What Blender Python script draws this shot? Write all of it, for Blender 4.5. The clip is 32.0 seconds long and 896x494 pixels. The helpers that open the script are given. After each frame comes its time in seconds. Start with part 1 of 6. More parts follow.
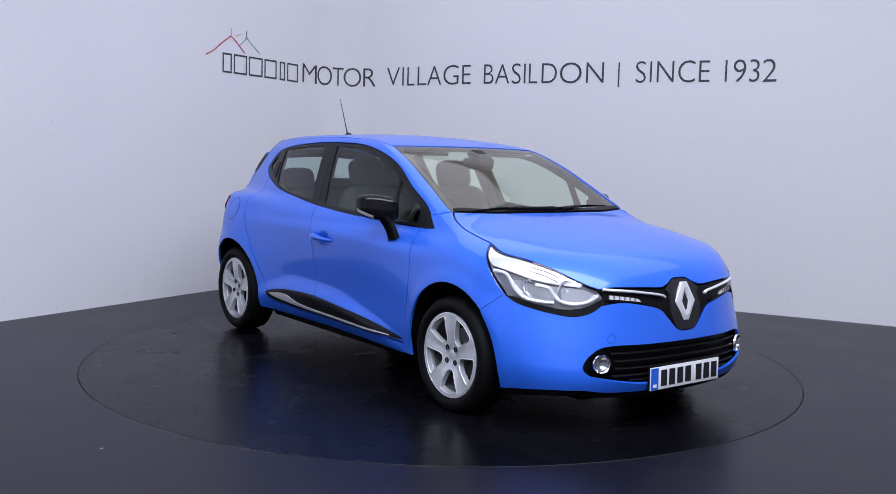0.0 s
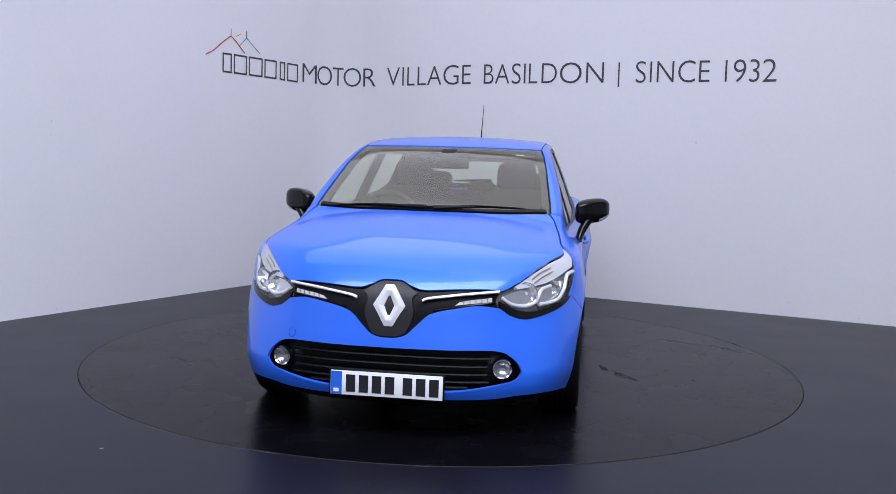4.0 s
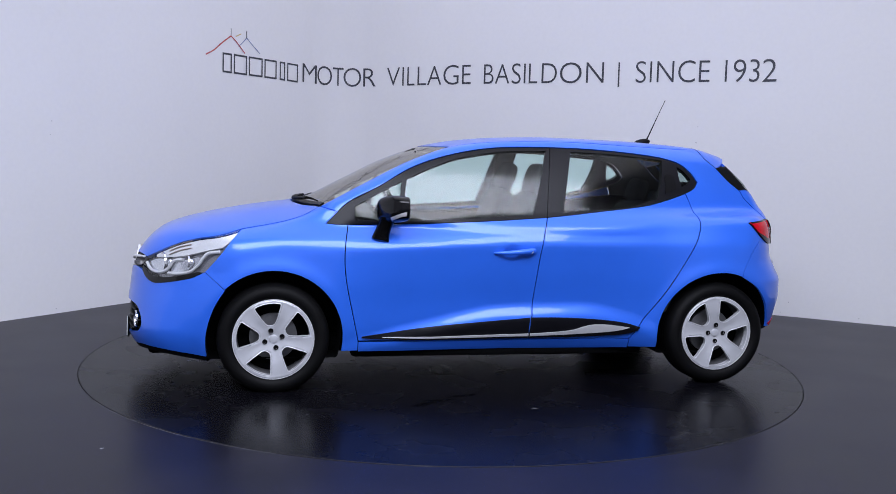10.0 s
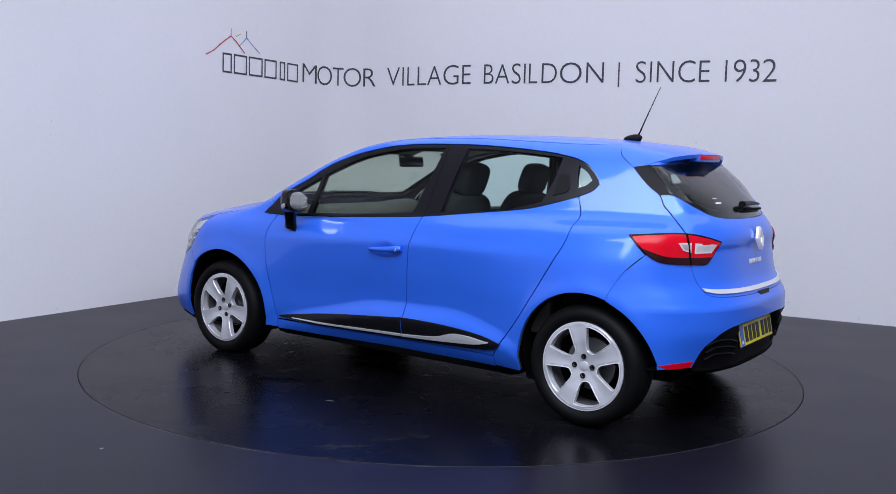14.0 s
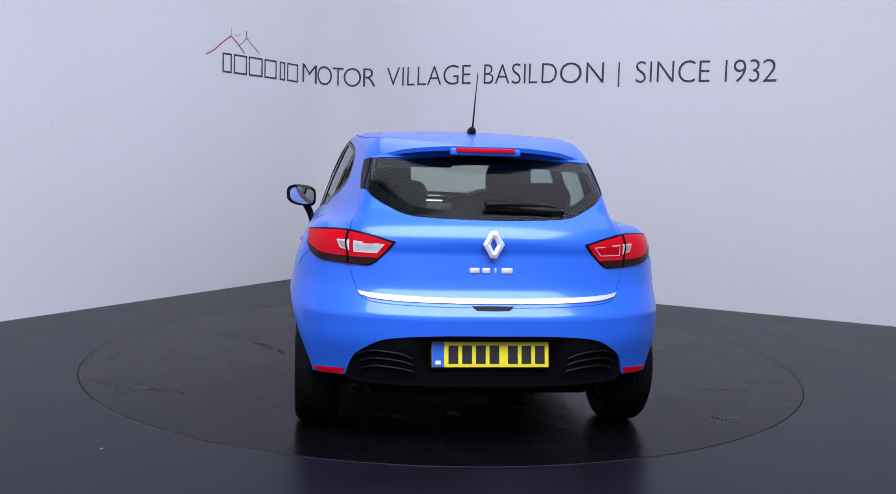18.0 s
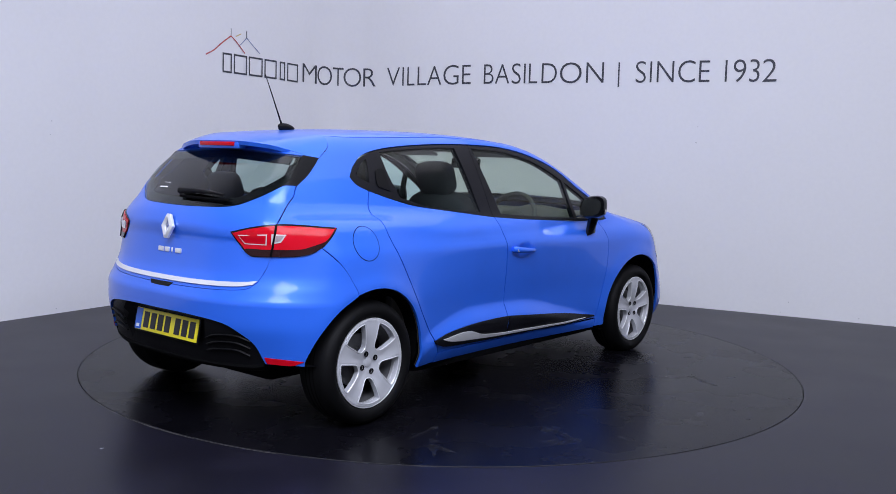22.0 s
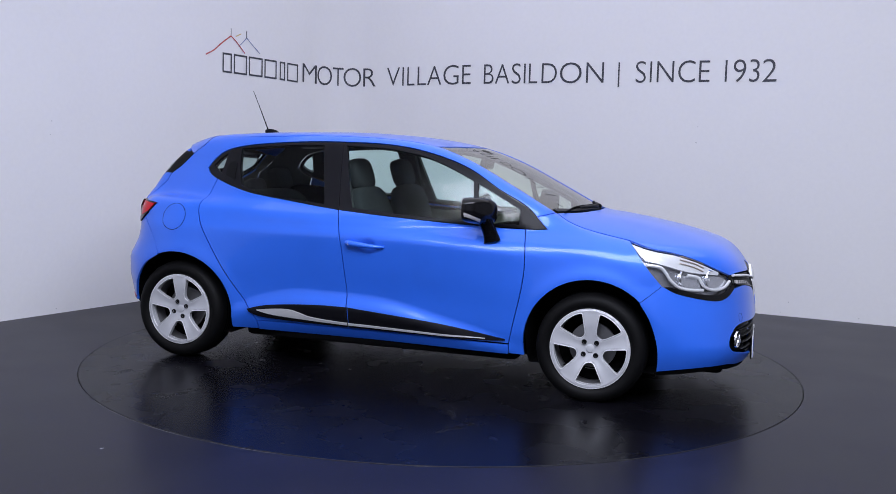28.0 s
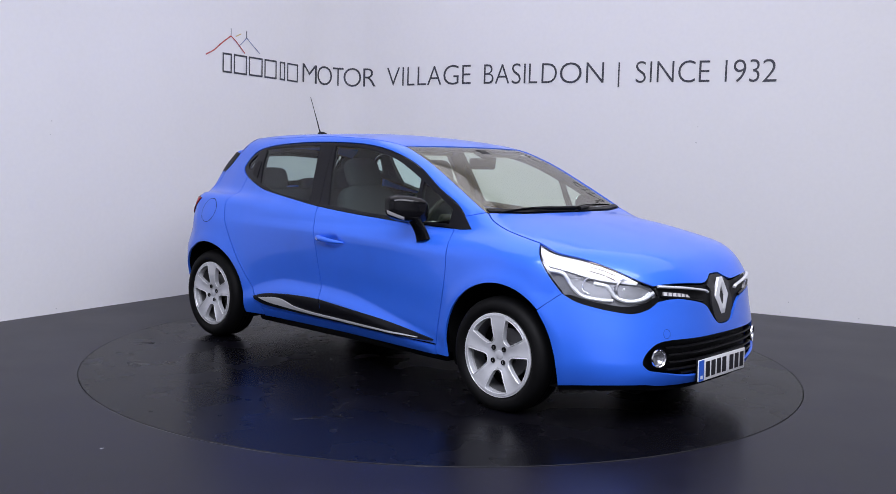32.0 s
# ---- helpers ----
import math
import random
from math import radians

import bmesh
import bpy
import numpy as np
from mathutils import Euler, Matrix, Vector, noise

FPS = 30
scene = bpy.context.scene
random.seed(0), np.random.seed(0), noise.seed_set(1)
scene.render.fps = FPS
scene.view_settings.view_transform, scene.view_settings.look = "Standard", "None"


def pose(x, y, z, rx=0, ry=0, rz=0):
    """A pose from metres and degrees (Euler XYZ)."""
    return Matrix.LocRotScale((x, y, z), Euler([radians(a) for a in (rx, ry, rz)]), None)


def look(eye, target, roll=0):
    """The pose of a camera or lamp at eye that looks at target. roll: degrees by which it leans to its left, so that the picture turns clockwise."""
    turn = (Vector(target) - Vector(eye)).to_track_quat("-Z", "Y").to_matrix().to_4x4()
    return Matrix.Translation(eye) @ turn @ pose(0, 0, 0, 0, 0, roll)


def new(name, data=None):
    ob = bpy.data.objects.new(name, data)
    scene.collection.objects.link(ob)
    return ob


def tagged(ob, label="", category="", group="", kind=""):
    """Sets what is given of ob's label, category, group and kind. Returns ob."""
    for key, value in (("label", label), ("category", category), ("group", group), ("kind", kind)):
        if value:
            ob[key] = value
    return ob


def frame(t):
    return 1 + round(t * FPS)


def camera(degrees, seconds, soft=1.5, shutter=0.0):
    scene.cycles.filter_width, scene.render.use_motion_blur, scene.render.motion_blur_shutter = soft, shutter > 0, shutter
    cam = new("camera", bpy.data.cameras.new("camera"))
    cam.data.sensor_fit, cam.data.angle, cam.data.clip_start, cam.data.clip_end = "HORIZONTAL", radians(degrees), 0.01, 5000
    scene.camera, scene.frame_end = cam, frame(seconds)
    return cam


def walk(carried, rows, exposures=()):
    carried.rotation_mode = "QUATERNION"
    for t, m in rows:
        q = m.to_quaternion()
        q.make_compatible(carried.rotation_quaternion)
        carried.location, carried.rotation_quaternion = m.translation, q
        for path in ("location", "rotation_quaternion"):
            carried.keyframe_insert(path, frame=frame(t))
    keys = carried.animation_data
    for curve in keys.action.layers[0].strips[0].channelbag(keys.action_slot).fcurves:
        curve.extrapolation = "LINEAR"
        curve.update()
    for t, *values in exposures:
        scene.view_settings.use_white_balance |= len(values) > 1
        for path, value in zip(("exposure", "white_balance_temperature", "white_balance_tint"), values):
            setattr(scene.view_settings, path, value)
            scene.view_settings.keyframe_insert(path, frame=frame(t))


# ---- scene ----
cam = camera(50.95, 32.0, soft=0.62)
EYE, TILT, TURN, LEAN = (0.0, -6.103, 1.311), 5.574, -0.182, 1.66
way = (math.sin(radians(-TURN)) * math.cos(radians(TILT)), math.cos(radians(TURN)) * math.cos(radians(TILT)), -math.sin(radians(TILT)))
still = look(EYE, [e + 5 * w for e, w in zip(EYE, way)], LEAN)
walk(cam, [(0.0, still), (32.0, still)], [(0.0, 0.0, 6500, 10), (27.0, 0.0, 6500, 10), (29.0, 0.01, 6650, 10), (31.0, 0.08, 6800, 10), (32.0, 0.11, 6860, 10)])
scene.view_settings.exposure = 0.0

# ---- world and lights ----
world = bpy.data.worlds.new("world")
scene.world = world
world.use_nodes = True
world.node_tree.nodes["Background"].inputs[0].default_value = (0.02, 0.021, 0.026, 1)
world.node_tree.nodes["Background"].inputs[1].default_value = 1.0


def area_lamp(name, x, y, z, turn, w, h, power, colour):
    data = bpy.data.lights.new(name, "AREA")
    data.shape, data.size, data.size_y, data.energy, data.color = "RECTANGLE", w, h, power, colour
    ob = new(name, data)
    ob.matrix_world = pose(x, y, z, 0, 0, turn)
    return ob


ROOM_H = 4.4
# centre, size, power, turn, colour; the second is fill added to brighten the wall corner
LAMPS = ((0.3, -5.3, 6.6, 3.2, 690, 0, (0.79, 0.83, 1.0)), (0.97, -0.30, 7.4, 5.5, 153, -26.1, (0.86, 0.86, 0.97)))
for lx, ly, lw, lh, power, turn, tint in LAMPS:
    area_lamp("key_fill_lamp", lx, ly, ROOM_H - 0.09, turn, lw, lh, power, tint)

# ---- materials ----
def material(name, colour, rough=0.5, metal=0.0, coat=0.0, noise_scale=0.0, noise_amount=0.0, bump=0.0, bump_scale=200.0,
             emit=0.0, transmission=0.0, ior=1.45, rough_var=0.0, second=None, second_scale=3.0, coat_rough=0.03, spec=None):
    m = bpy.data.materials.new(name)
    m.use_nodes = True
    nt = m.node_tree
    b = nt.nodes["Principled BSDF"]
    b.inputs["Base Color"].default_value = (*colour, 1)
    b.inputs["Roughness"].default_value = rough
    b.inputs["Metallic"].default_value = metal
    b.inputs["Coat Weight"].default_value = coat
    b.inputs["Coat Roughness"].default_value = coat_rough
    b.inputs["Transmission Weight"].default_value = transmission
    b.inputs["IOR"].default_value = ior
    if emit:
        b.inputs["Emission Color"].default_value = (*colour, 1)
        b.inputs["Emission Strength"].default_value = emit
    tc = nt.nodes.new("ShaderNodeTexCoord")
    if noise_amount or second:
        fine = nt.nodes.new("ShaderNodeTexNoise")
        fine.inputs["Scale"].default_value = noise_scale or 40
        fine.inputs["Detail"].default_value = 5
        wide = nt.nodes.new("ShaderNodeTexNoise")
        wide.inputs["Scale"].default_value = second_scale
        wide.inputs["Detail"].default_value = 4
        for n in (fine, wide):
            nt.links.new(tc.outputs["Object"], n.inputs["Vector"])
        mixw = nt.nodes.new("ShaderNodeMix")
        mixw.data_type = "RGBA"
        mixw.inputs["A"].default_value = (*colour, 1)
        mixw.inputs["B"].default_value = (*(second or [c * (1 - noise_amount) for c in colour]), 1)
        ramp = nt.nodes.new("ShaderNodeMapRange")
        ramp.inputs["From Min"].default_value, ramp.inputs["From Max"].default_value = 0.45, 0.75
        nt.links.new(wide.outputs["Fac"], ramp.inputs["Value"])
        nt.links.new(ramp.outputs["Result"], mixw.inputs["Factor"])
        mixf = nt.nodes.new("ShaderNodeMix")
        mixf.data_type, mixf.blend_type = "RGBA", "MULTIPLY"
        mixf.inputs["Factor"].default_value = noise_amount
        nt.links.new(mixw.outputs["Result"], mixf.inputs["A"])
        nt.links.new(fine.outputs["Fac"], mixf.inputs["B"])
        nt.links.new(mixf.outputs["Result"], b.inputs["Base Color"])
        if rough_var:
            rr = nt.nodes.new("ShaderNodeMapRange")
            rr.inputs["To Min"].default_value, rr.inputs["To Max"].default_value = rough - rough_var, rough + rough_var
            nt.links.new(wide.outputs["Fac"], rr.inputs["Value"])
            nt.links.new(rr.outputs["Result"], b.inputs["Roughness"])
    if spec is not None:
        b.inputs["Specular IOR Level"].default_value = spec
    if bump:
        bn = nt.nodes.new("ShaderNodeTexNoise")
        bn.inputs["Scale"].default_value = bump_scale
        bn.inputs["Detail"].default_value = 3
        nt.links.new(tc.outputs["Object"], bn.inputs["Vector"])
        bp = nt.nodes.new("ShaderNodeBump")
        bp.inputs["Strength"].default_value = bump
        bp.inputs["Distance"].default_value = 0.002
        nt.links.new(bn.outputs["Fac"], bp.inputs["Height"])
        nt.links.new(bp.outputs["Normal"], b.inputs["Normal"])
    return m


def clear_glass(name, tint, rough=0.0, painted_haze=0.0):
    """Thin sheet glass: clear through, glossy by its angle; the haze is a painted pale veil."""
    m = bpy.data.materials.new(name)
    m.use_nodes = True
    nt = m.node_tree
    nt.nodes.clear()
    out = nt.nodes.new("ShaderNodeOutputMaterial")
    clear = nt.nodes.new("ShaderNodeBsdfTransparent")
    clear.inputs["Color"].default_value = (*tint, 1)
    gloss = nt.nodes.new("ShaderNodeBsdfGlossy")
    gloss.inputs["Roughness"].default_value = rough
    face = nt.nodes.new("ShaderNodeLayerWeight")
    face.inputs["Blend"].default_value = 0.5
    power = nt.nodes.new("ShaderNodeMath")
    power.operation = "POWER"
    power.inputs[1].default_value = 4.0
    mul = nt.nodes.new("ShaderNodeMapRange")
    mul.inputs["To Min"].default_value, mul.inputs["To Max"].default_value = 0.04, 0.95
    nt.links.new(face.outputs["Facing"], power.inputs[0])
    mix = nt.nodes.new("ShaderNodeMixShader")
    nt.links.new(power.outputs[0], mul.inputs[0])
    nt.links.new(mul.outputs[0], mix.inputs[0])
    nt.links.new(clear.outputs[0], mix.inputs[1])
    nt.links.new(gloss.outputs[0], mix.inputs[2])
    last = mix
    # warm veil: dust and the room's reflection put into one diffuse colour
    if painted_haze:
        dust = nt.nodes.new("ShaderNodeBsdfDiffuse")
        dust.inputs["Color"].default_value = (0.74, 0.67, 0.48, 1)
        mix2 = nt.nodes.new("ShaderNodeMixShader")
        mix2.inputs[0].default_value = painted_haze
        nt.links.new(mix.outputs[0], mix2.inputs[1])
        nt.links.new(dust.outputs[0], mix2.inputs[2])
        last = mix2
    nt.links.new(last.outputs[0], out.inputs["Surface"])
    return m


M_PAINT = material("blue_car_paint", (0.026, 0.158, 0.84), rough=0.38, metal=0.20, coat=0.6, noise_scale=900, noise_amount=0.06, coat_rough=0.06)
M_WALL = material("white_wall_paint", (0.84, 0.84, 0.85), rough=0.85, noise_scale=30, noise_amount=0.05, bump=0.04, bump_scale=160, second=(0.82, 0.82, 0.83), second_scale=0.8)
M_BACKWALL = material("grey_wall_paint", (0.46, 0.46, 0.47), rough=0.85, noise_scale=30, noise_amount=0.08, second=(0.42, 0.42, 0.43), second_scale=0.8)
M_FLOOR = material("black_floor", (0.0080, 0.0076, 0.0130), rough=0.33, spec=0.145, noise_scale=90, noise_amount=0.35, bump=0.05, bump_scale=420, second=(0.0138, 0.0130, 0.0225), second_scale=1.6, rough_var=0.06)
def flecked(m, scale, size, colour):
    """Sparse pale flecks over a material's colour."""
    nt = m.node_tree
    b = nt.nodes["Principled BSDF"]
    old = b.inputs["Base Color"].links[0].from_socket
    tc = nt.nodes.new("ShaderNodeTexCoord")
    vor = nt.nodes.new("ShaderNodeTexVoronoi")
    vor.inputs["Scale"].default_value = scale
    nt.links.new(tc.outputs["Object"], vor.inputs["Vector"])
    dot = nt.nodes.new("ShaderNodeMath")
    dot.operation, dot.inputs[1].default_value = "LESS_THAN", size
    nt.links.new(vor.outputs["Distance"], dot.inputs[0])
    sep = nt.nodes.new("ShaderNodeSeparateColor")
    nt.links.new(vor.outputs["Color"], sep.inputs[0])
    few = nt.nodes.new("ShaderNodeMath")
    few.operation, few.inputs[1].default_value = "GREATER_THAN", 0.72
    nt.links.new(sep.outputs[0], few.inputs[0])
    both = nt.nodes.new("ShaderNodeMath")
    both.operation = "MULTIPLY"
    nt.links.new(dot.outputs[0], both.inputs[0])
    nt.links.new(few.outputs[0], both.inputs[1])
    mix = nt.nodes.new("ShaderNodeMix")
    mix.data_type = "RGBA"
    mix.inputs["B"].default_value = (*colour, 1)
    nt.links.new(both.outputs[0], mix.inputs["Factor"])
    nt.links.new(old, mix.inputs["A"])
    nt.links.new(mix.outputs["Result"], b.inputs["Base Color"])


flecked(M_FLOOR, 85.0, 0.20, (0.040, 0.040, 0.120))
M_TABLE = material("black_turntable", (0.0030, 0.0029, 0.0045), rough=0.27, spec=0.095, noise_scale=70, noise_amount=0.35, bump=0.02, bump_scale=420, second=(0.0052, 0.0050, 0.0074), second_scale=2.2, rough_var=0.05)
M_BLACK = material("black_plastic", (0.005, 0.005, 0.006), rough=0.42, spec=0.16, noise_scale=300, noise_amount=0.3, bump=0.15, bump_scale=900)
M_GLOSS = material("gloss_black", (0.004, 0.004, 0.005), rough=0.10, coat=0.1, spec=0.3, noise_scale=20, noise_amount=0.1)
M_DARK = material("dark_void", (0.003, 0.003, 0.0035), spec=0.08, rough=0.9, noise_scale=30, noise_amount=0.3)
M_TRIM = material("grey_trim", (0.007, 0.007, 0.010), rough=0.34, spec=0.24, noise_scale=400, noise_amount=0.3, bump=0.1, bump_scale=800)
M_CHROME = material("chrome", (0.86, 0.87, 0.90), rough=0.08, metal=1.0, noise_scale=60, noise_amount=0.04)
M_SATIN = material("satin_chrome", (0.80, 0.81, 0.84), rough=0.26, metal=1.0, noise_scale=80, noise_amount=0.06)
M_ALLOY = material("silver_alloy", (0.60, 0.61, 0.64), rough=0.30, metal=0.25, coat=0.6, noise_scale=120, noise_amount=0.08)
# darker copy of the alloy: shade behind the spokes put into the colour
M_ALLOYD = material("alloy_shadow", (0.24, 0.24, 0.25), rough=0.45, metal=0.5, noise_scale=90, noise_amount=0.3)
M_RUBBER = material("tyre_rubber", (0.0035, 0.0035, 0.004), rough=0.6, spec=0.16, noise_scale=60, noise_amount=0.35, bump=0.15, bump_scale=300)
M_RED = material("red_lens", (0.60, 0.003, 0.016), rough=0.18, coat=0.04, spec=0.2, noise_scale=30, noise_amount=0.15, second=(0.56, 0.003, 0.010), second_scale=14)
M_REDD = material("dark_red_lens", (0.022, 0.003, 0.004), rough=0.2, coat=0.1, spec=0.3, noise_scale=40, noise_amount=0.2)
M_CLEARL = material("clear_lens", (0.88, 0.86, 0.86), rough=0.15, coat=1.0, metal=0.3, noise_scale=60, noise_amount=0.25)
M_SEAT = material("dark_seat_cloth", (0.035, 0.036, 0.040), rough=0.9, noise_scale=60, noise_amount=0.2)
M_DASH = material("dark_dash", (0.050, 0.047, 0.040), rough=0.6, noise_scale=40, noise_amount=0.15)
M_LINER = material("grey_headlining", (0.35, 0.35, 0.34), rough=0.9, noise_scale=200, noise_amount=0.15)
M_REARGLASS = clear_glass("rear_glass", (0.60, 0.68, 0.65))
M_PRINT = material("black_ceramic", (0.004, 0.004, 0.005), rough=0.25, spec=0.25, noise_scale=60, noise_amount=0.2)
M_RIB = material("bronze_rib", (0.42, 0.34, 0.29), rough=0.35, metal=0.4, noise_scale=90, noise_amount=0.15)
M_LENSPINK = material("pinkish_lens", (0.46, 0.36, 0.37), rough=0.2, coat=0.4, metal=0.2, noise_scale=70, noise_amount=0.25)
M_GLASS = clear_glass("window_glass", (0.82, 0.96, 0.91), rough=0.12)
M_SCREEN = clear_glass("windscreen_glass", (0.88, 0.92, 0.78), painted_haze=0.07)
M_LAMPGLASS = clear_glass("lamp_glass", (0.95, 0.96, 0.97))
M_LAMPBACK = material("lamp_back", (0.36, 0.36, 0.38), rough=0.22, metal=0.7, noise_scale=60, noise_amount=0.2)
M_MIRROR = material("mirror_silver", (0.85, 0.88, 0.90), rough=0.02, metal=1.0, noise_scale=20, noise_amount=0.02)
M_REFLECT = material("faceted_reflector", (0.84, 0.85, 0.88), rough=0.12, metal=0.9, noise_scale=60, noise_amount=0.05, bump=0.9, bump_scale=42)
M_HOUSING = material("satin_black_trim", (0.020, 0.019, 0.022), rough=0.36, spec=0.3, noise_scale=300, noise_amount=0.2)
M_LAMPWHITE = material("pale_lamp_plastic", (0.88, 0.89, 0.90), rough=0.22, metal=0.25, coat=0.6, noise_scale=120, noise_amount=0.12)
M_BRIGHT = material("bright_trim", (0.86, 0.87, 0.89), rough=0.28, metal=0.45, coat=0.4, noise_scale=80, noise_amount=0.05)
M_WHITE = material("plate_white", (0.78, 0.79, 0.80), rough=0.35, noise_scale=80, noise_amount=0.05)
M_YELLOW = material("plate_yellow", (0.93, 0.80, 0.03), rough=0.35, noise_scale=80, noise_amount=0.05)
M_PLATEBLUE = material("plate_blue", (0.02, 0.12, 0.60), rough=0.35, noise_scale=80, noise_amount=0.05)
M_INK = material("ink_black", (0.012, 0.012, 0.016), rough=0.5, noise_scale=80, noise_amount=0.2)
M_LETTER = material("dark_grey_lettering", (0.055, 0.058, 0.075), rough=0.5, noise_scale=80, noise_amount=0.15)
M_LOGORED = material("logo_red", (0.50, 0.06, 0.06), rough=0.5, noise_scale=80, noise_amount=0.1)
M_LOGOBLUE = material("logo_blue", (0.22, 0.27, 0.45), rough=0.5, noise_scale=80, noise_amount=0.1)
M_LOGOYEL = material("logo_yellow", (0.70, 0.55, 0.25), rough=0.5, noise_scale=80, noise_amount=0.1)
M_PANEL = material("light_panel", (0.9, 0.92, 1.0), rough=0.5, emit=0.1)
M_SCUFF = material("grey_dust", (0.10, 0.10, 0.115), rough=0.8, noise_scale=60, noise_amount=0.4)
M_SMEAR = material("floor_smear", (0.050, 0.050, 0.056), spec=0.14, rough=0.27, noise_scale=50, noise_amount=0.5)
M_STAIN = material("oil_stain", (0.0012, 0.0012, 0.0015), rough=0.35, spec=0.08, noise_scale=50, noise_amount=0.3)
# pale colour that paints the highlight on the floor's edge
M_RIM_GLINT = material("painted_rim_glint", (0.16, 0.155, 0.15), rough=0.4, metal=0.2, noise_scale=14, noise_amount=0.6)
M_MARK = material("wall_scuff", (0.58, 0.58, 0.60), rough=0.8, noise_scale=90, noise_amount=0.3)


def wispy(m, scale, lo, hi):
    """Let a smear, stain or painted glint thin out in patches over what lies under it."""
    nt = m.node_tree
    out = nt.nodes["Material Output"]
    tc = nt.nodes.new("ShaderNodeTexCoord")
    n = nt.nodes.new("ShaderNodeTexNoise")
    n.inputs["Scale"].default_value, n.inputs["Detail"].default_value = scale, 6
    nt.links.new(tc.outputs["Object"], n.inputs["Vector"])
    ramp = nt.nodes.new("ShaderNodeMapRange")
    ramp.inputs["From Min"].default_value, ramp.inputs["From Max"].default_value = lo, hi
    nt.links.new(n.outputs["Fac"], ramp.inputs["Value"])
    clear = nt.nodes.new("ShaderNodeBsdfTransparent")
    mix = nt.nodes.new("ShaderNodeMixShader")
    nt.links.new(ramp.outputs["Result"], mix.inputs[0])
    nt.links.new(clear.outputs[0], mix.inputs[1])
    nt.links.new(nt.nodes["Principled BSDF"].outputs[0], mix.inputs[2])
    nt.links.new(mix.outputs[0], out.inputs["Surface"])


wispy(M_SMEAR, 18, .44, .90)
wispy(M_STAIN, 16, .38, .60)
wispy(M_RIM_GLINT, 3.5, .42, .55)
M_EDGE = material("edge_metal", (0.020, 0.020, 0.023), rough=0.45, spec=0.15, metal=0.0, noise_scale=60, noise_amount=0.3)


# ---- mesh helpers ----
def mesh_object(name, verts, faces, mat, parent=None, label="", smooth=False):
    me = bpy.data.meshes.new(name)
    me.from_pydata([tuple(float(c) for c in v) for v in verts], [], [tuple(f) for f in faces])
    me.materials.append(mat)
    if smooth:
        me.polygons.foreach_set("use_smooth", [True] * len(me.polygons))
    me.update()
    ob = new(name, me)
    if parent:
        ob.parent = parent
    if label:
        ob["label"] = label
    return ob


def part(name, bm, mat, parent=None, label="", smooth=True, angle=35):
    """One bmesh as one mesh object under its thing."""
    bmesh.ops.recalc_face_normals(bm, faces=bm.faces[:])
    me = bpy.data.meshes.new(name)
    if smooth:
        for f in bm.faces:
            f.smooth = True
        for e in bm.edges:
            if len(e.link_faces) == 2 and e.calc_face_angle(0) > radians(angle):
                e.smooth = False
    bm.to_mesh(me)
    bm.free()
    me.materials.append(mat)
    ob = new(name, me)
    if parent:
        ob.parent = parent
    if label:
        ob["label"] = label
    return ob


def box_bm(cx, cy, cz, sx, sy, sz, bevel=0.0, segments=2, m=None):
    bm = bmesh.new()
    bmesh.ops.create_cube(bm, size=1)
    bmesh.ops.scale(bm, vec=(sx, sy, sz), verts=bm.verts)
    if bevel:
        bmesh.ops.bevel(bm, geom=bm.edges[:], offset=bevel, segments=segments, profile=0.5, affect="EDGES")
    if m is not None:
        bmesh.ops.transform(bm, matrix=m, verts=bm.verts)
    bmesh.ops.translate(bm, vec=(cx, cy, cz), verts=bm.verts)
    return bm


def empty(name, m=None):
    ob = new(name)
    ob.empty_display_size = 0.1
    if m is not None:
        ob.matrix_world = m
    return ob


# ---- room ----
TABLE_R = 2.233
LEFT_DIR = Vector((0.52, 0.854)).normalized()
RIGHT_DIR = Vector((0.898, -0.44)).normalized()
CORNER = Vector((-1.22, 4.066))
CORNER_R = 0.45
WALL_TOP = ROOM_H


def wall_path(s):
    """Place and outward-facing normal on the wall's inner face at s metres along it; 0 is the corner."""
    n1 = Vector((LEFT_DIR.y, -LEFT_DIR.x))
    n2 = Vector((RIGHT_DIR.y, -RIGHT_DIR.x))
    turn = n1.angle(n2)
    cut = CORNER_R * math.tan(turn / 2)
    half = CORNER_R * turn / 2
    if s < -half:
        return CORNER - LEFT_DIR * (cut + (-s - half)), n1
    if s > half:
        return CORNER + RIGHT_DIR * (cut + (s - half)), n2
    centre = CORNER - LEFT_DIR * cut + n1 * CORNER_R
    a = (s + half) / CORNER_R
    n = Matrix.Rotation(-a, 2) @ n1
    return centre - n * CORNER_R, n


def wall_run(name, s0, s1, step, label):
    n = max(1, round((s1 - s0) / step))
    verts, faces = [], []
    for i in range(n + 1):
        p, nn = wall_path(s0 + (s1 - s0) * i / n)
        for q, z in ((p, -.01), (p, WALL_TOP), (p - nn * 0.12, WALL_TOP), (p - nn * 0.12, -.01)):
            verts.append((q.x, q.y, z))
    for i in range(n):
        for k in range(4):
            a, b = 4 * i + k, 4 * i + (k + 1) % 4
            faces.append((a, b, b + 4, a + 4))
    faces += [(0, 3, 2, 1), tuple(4 * n + k for k in range(4))]
    ob = mesh_object(name, verts, faces, M_WALL, smooth=False)
    return tagged(ob, label, "wall", kind="structure")


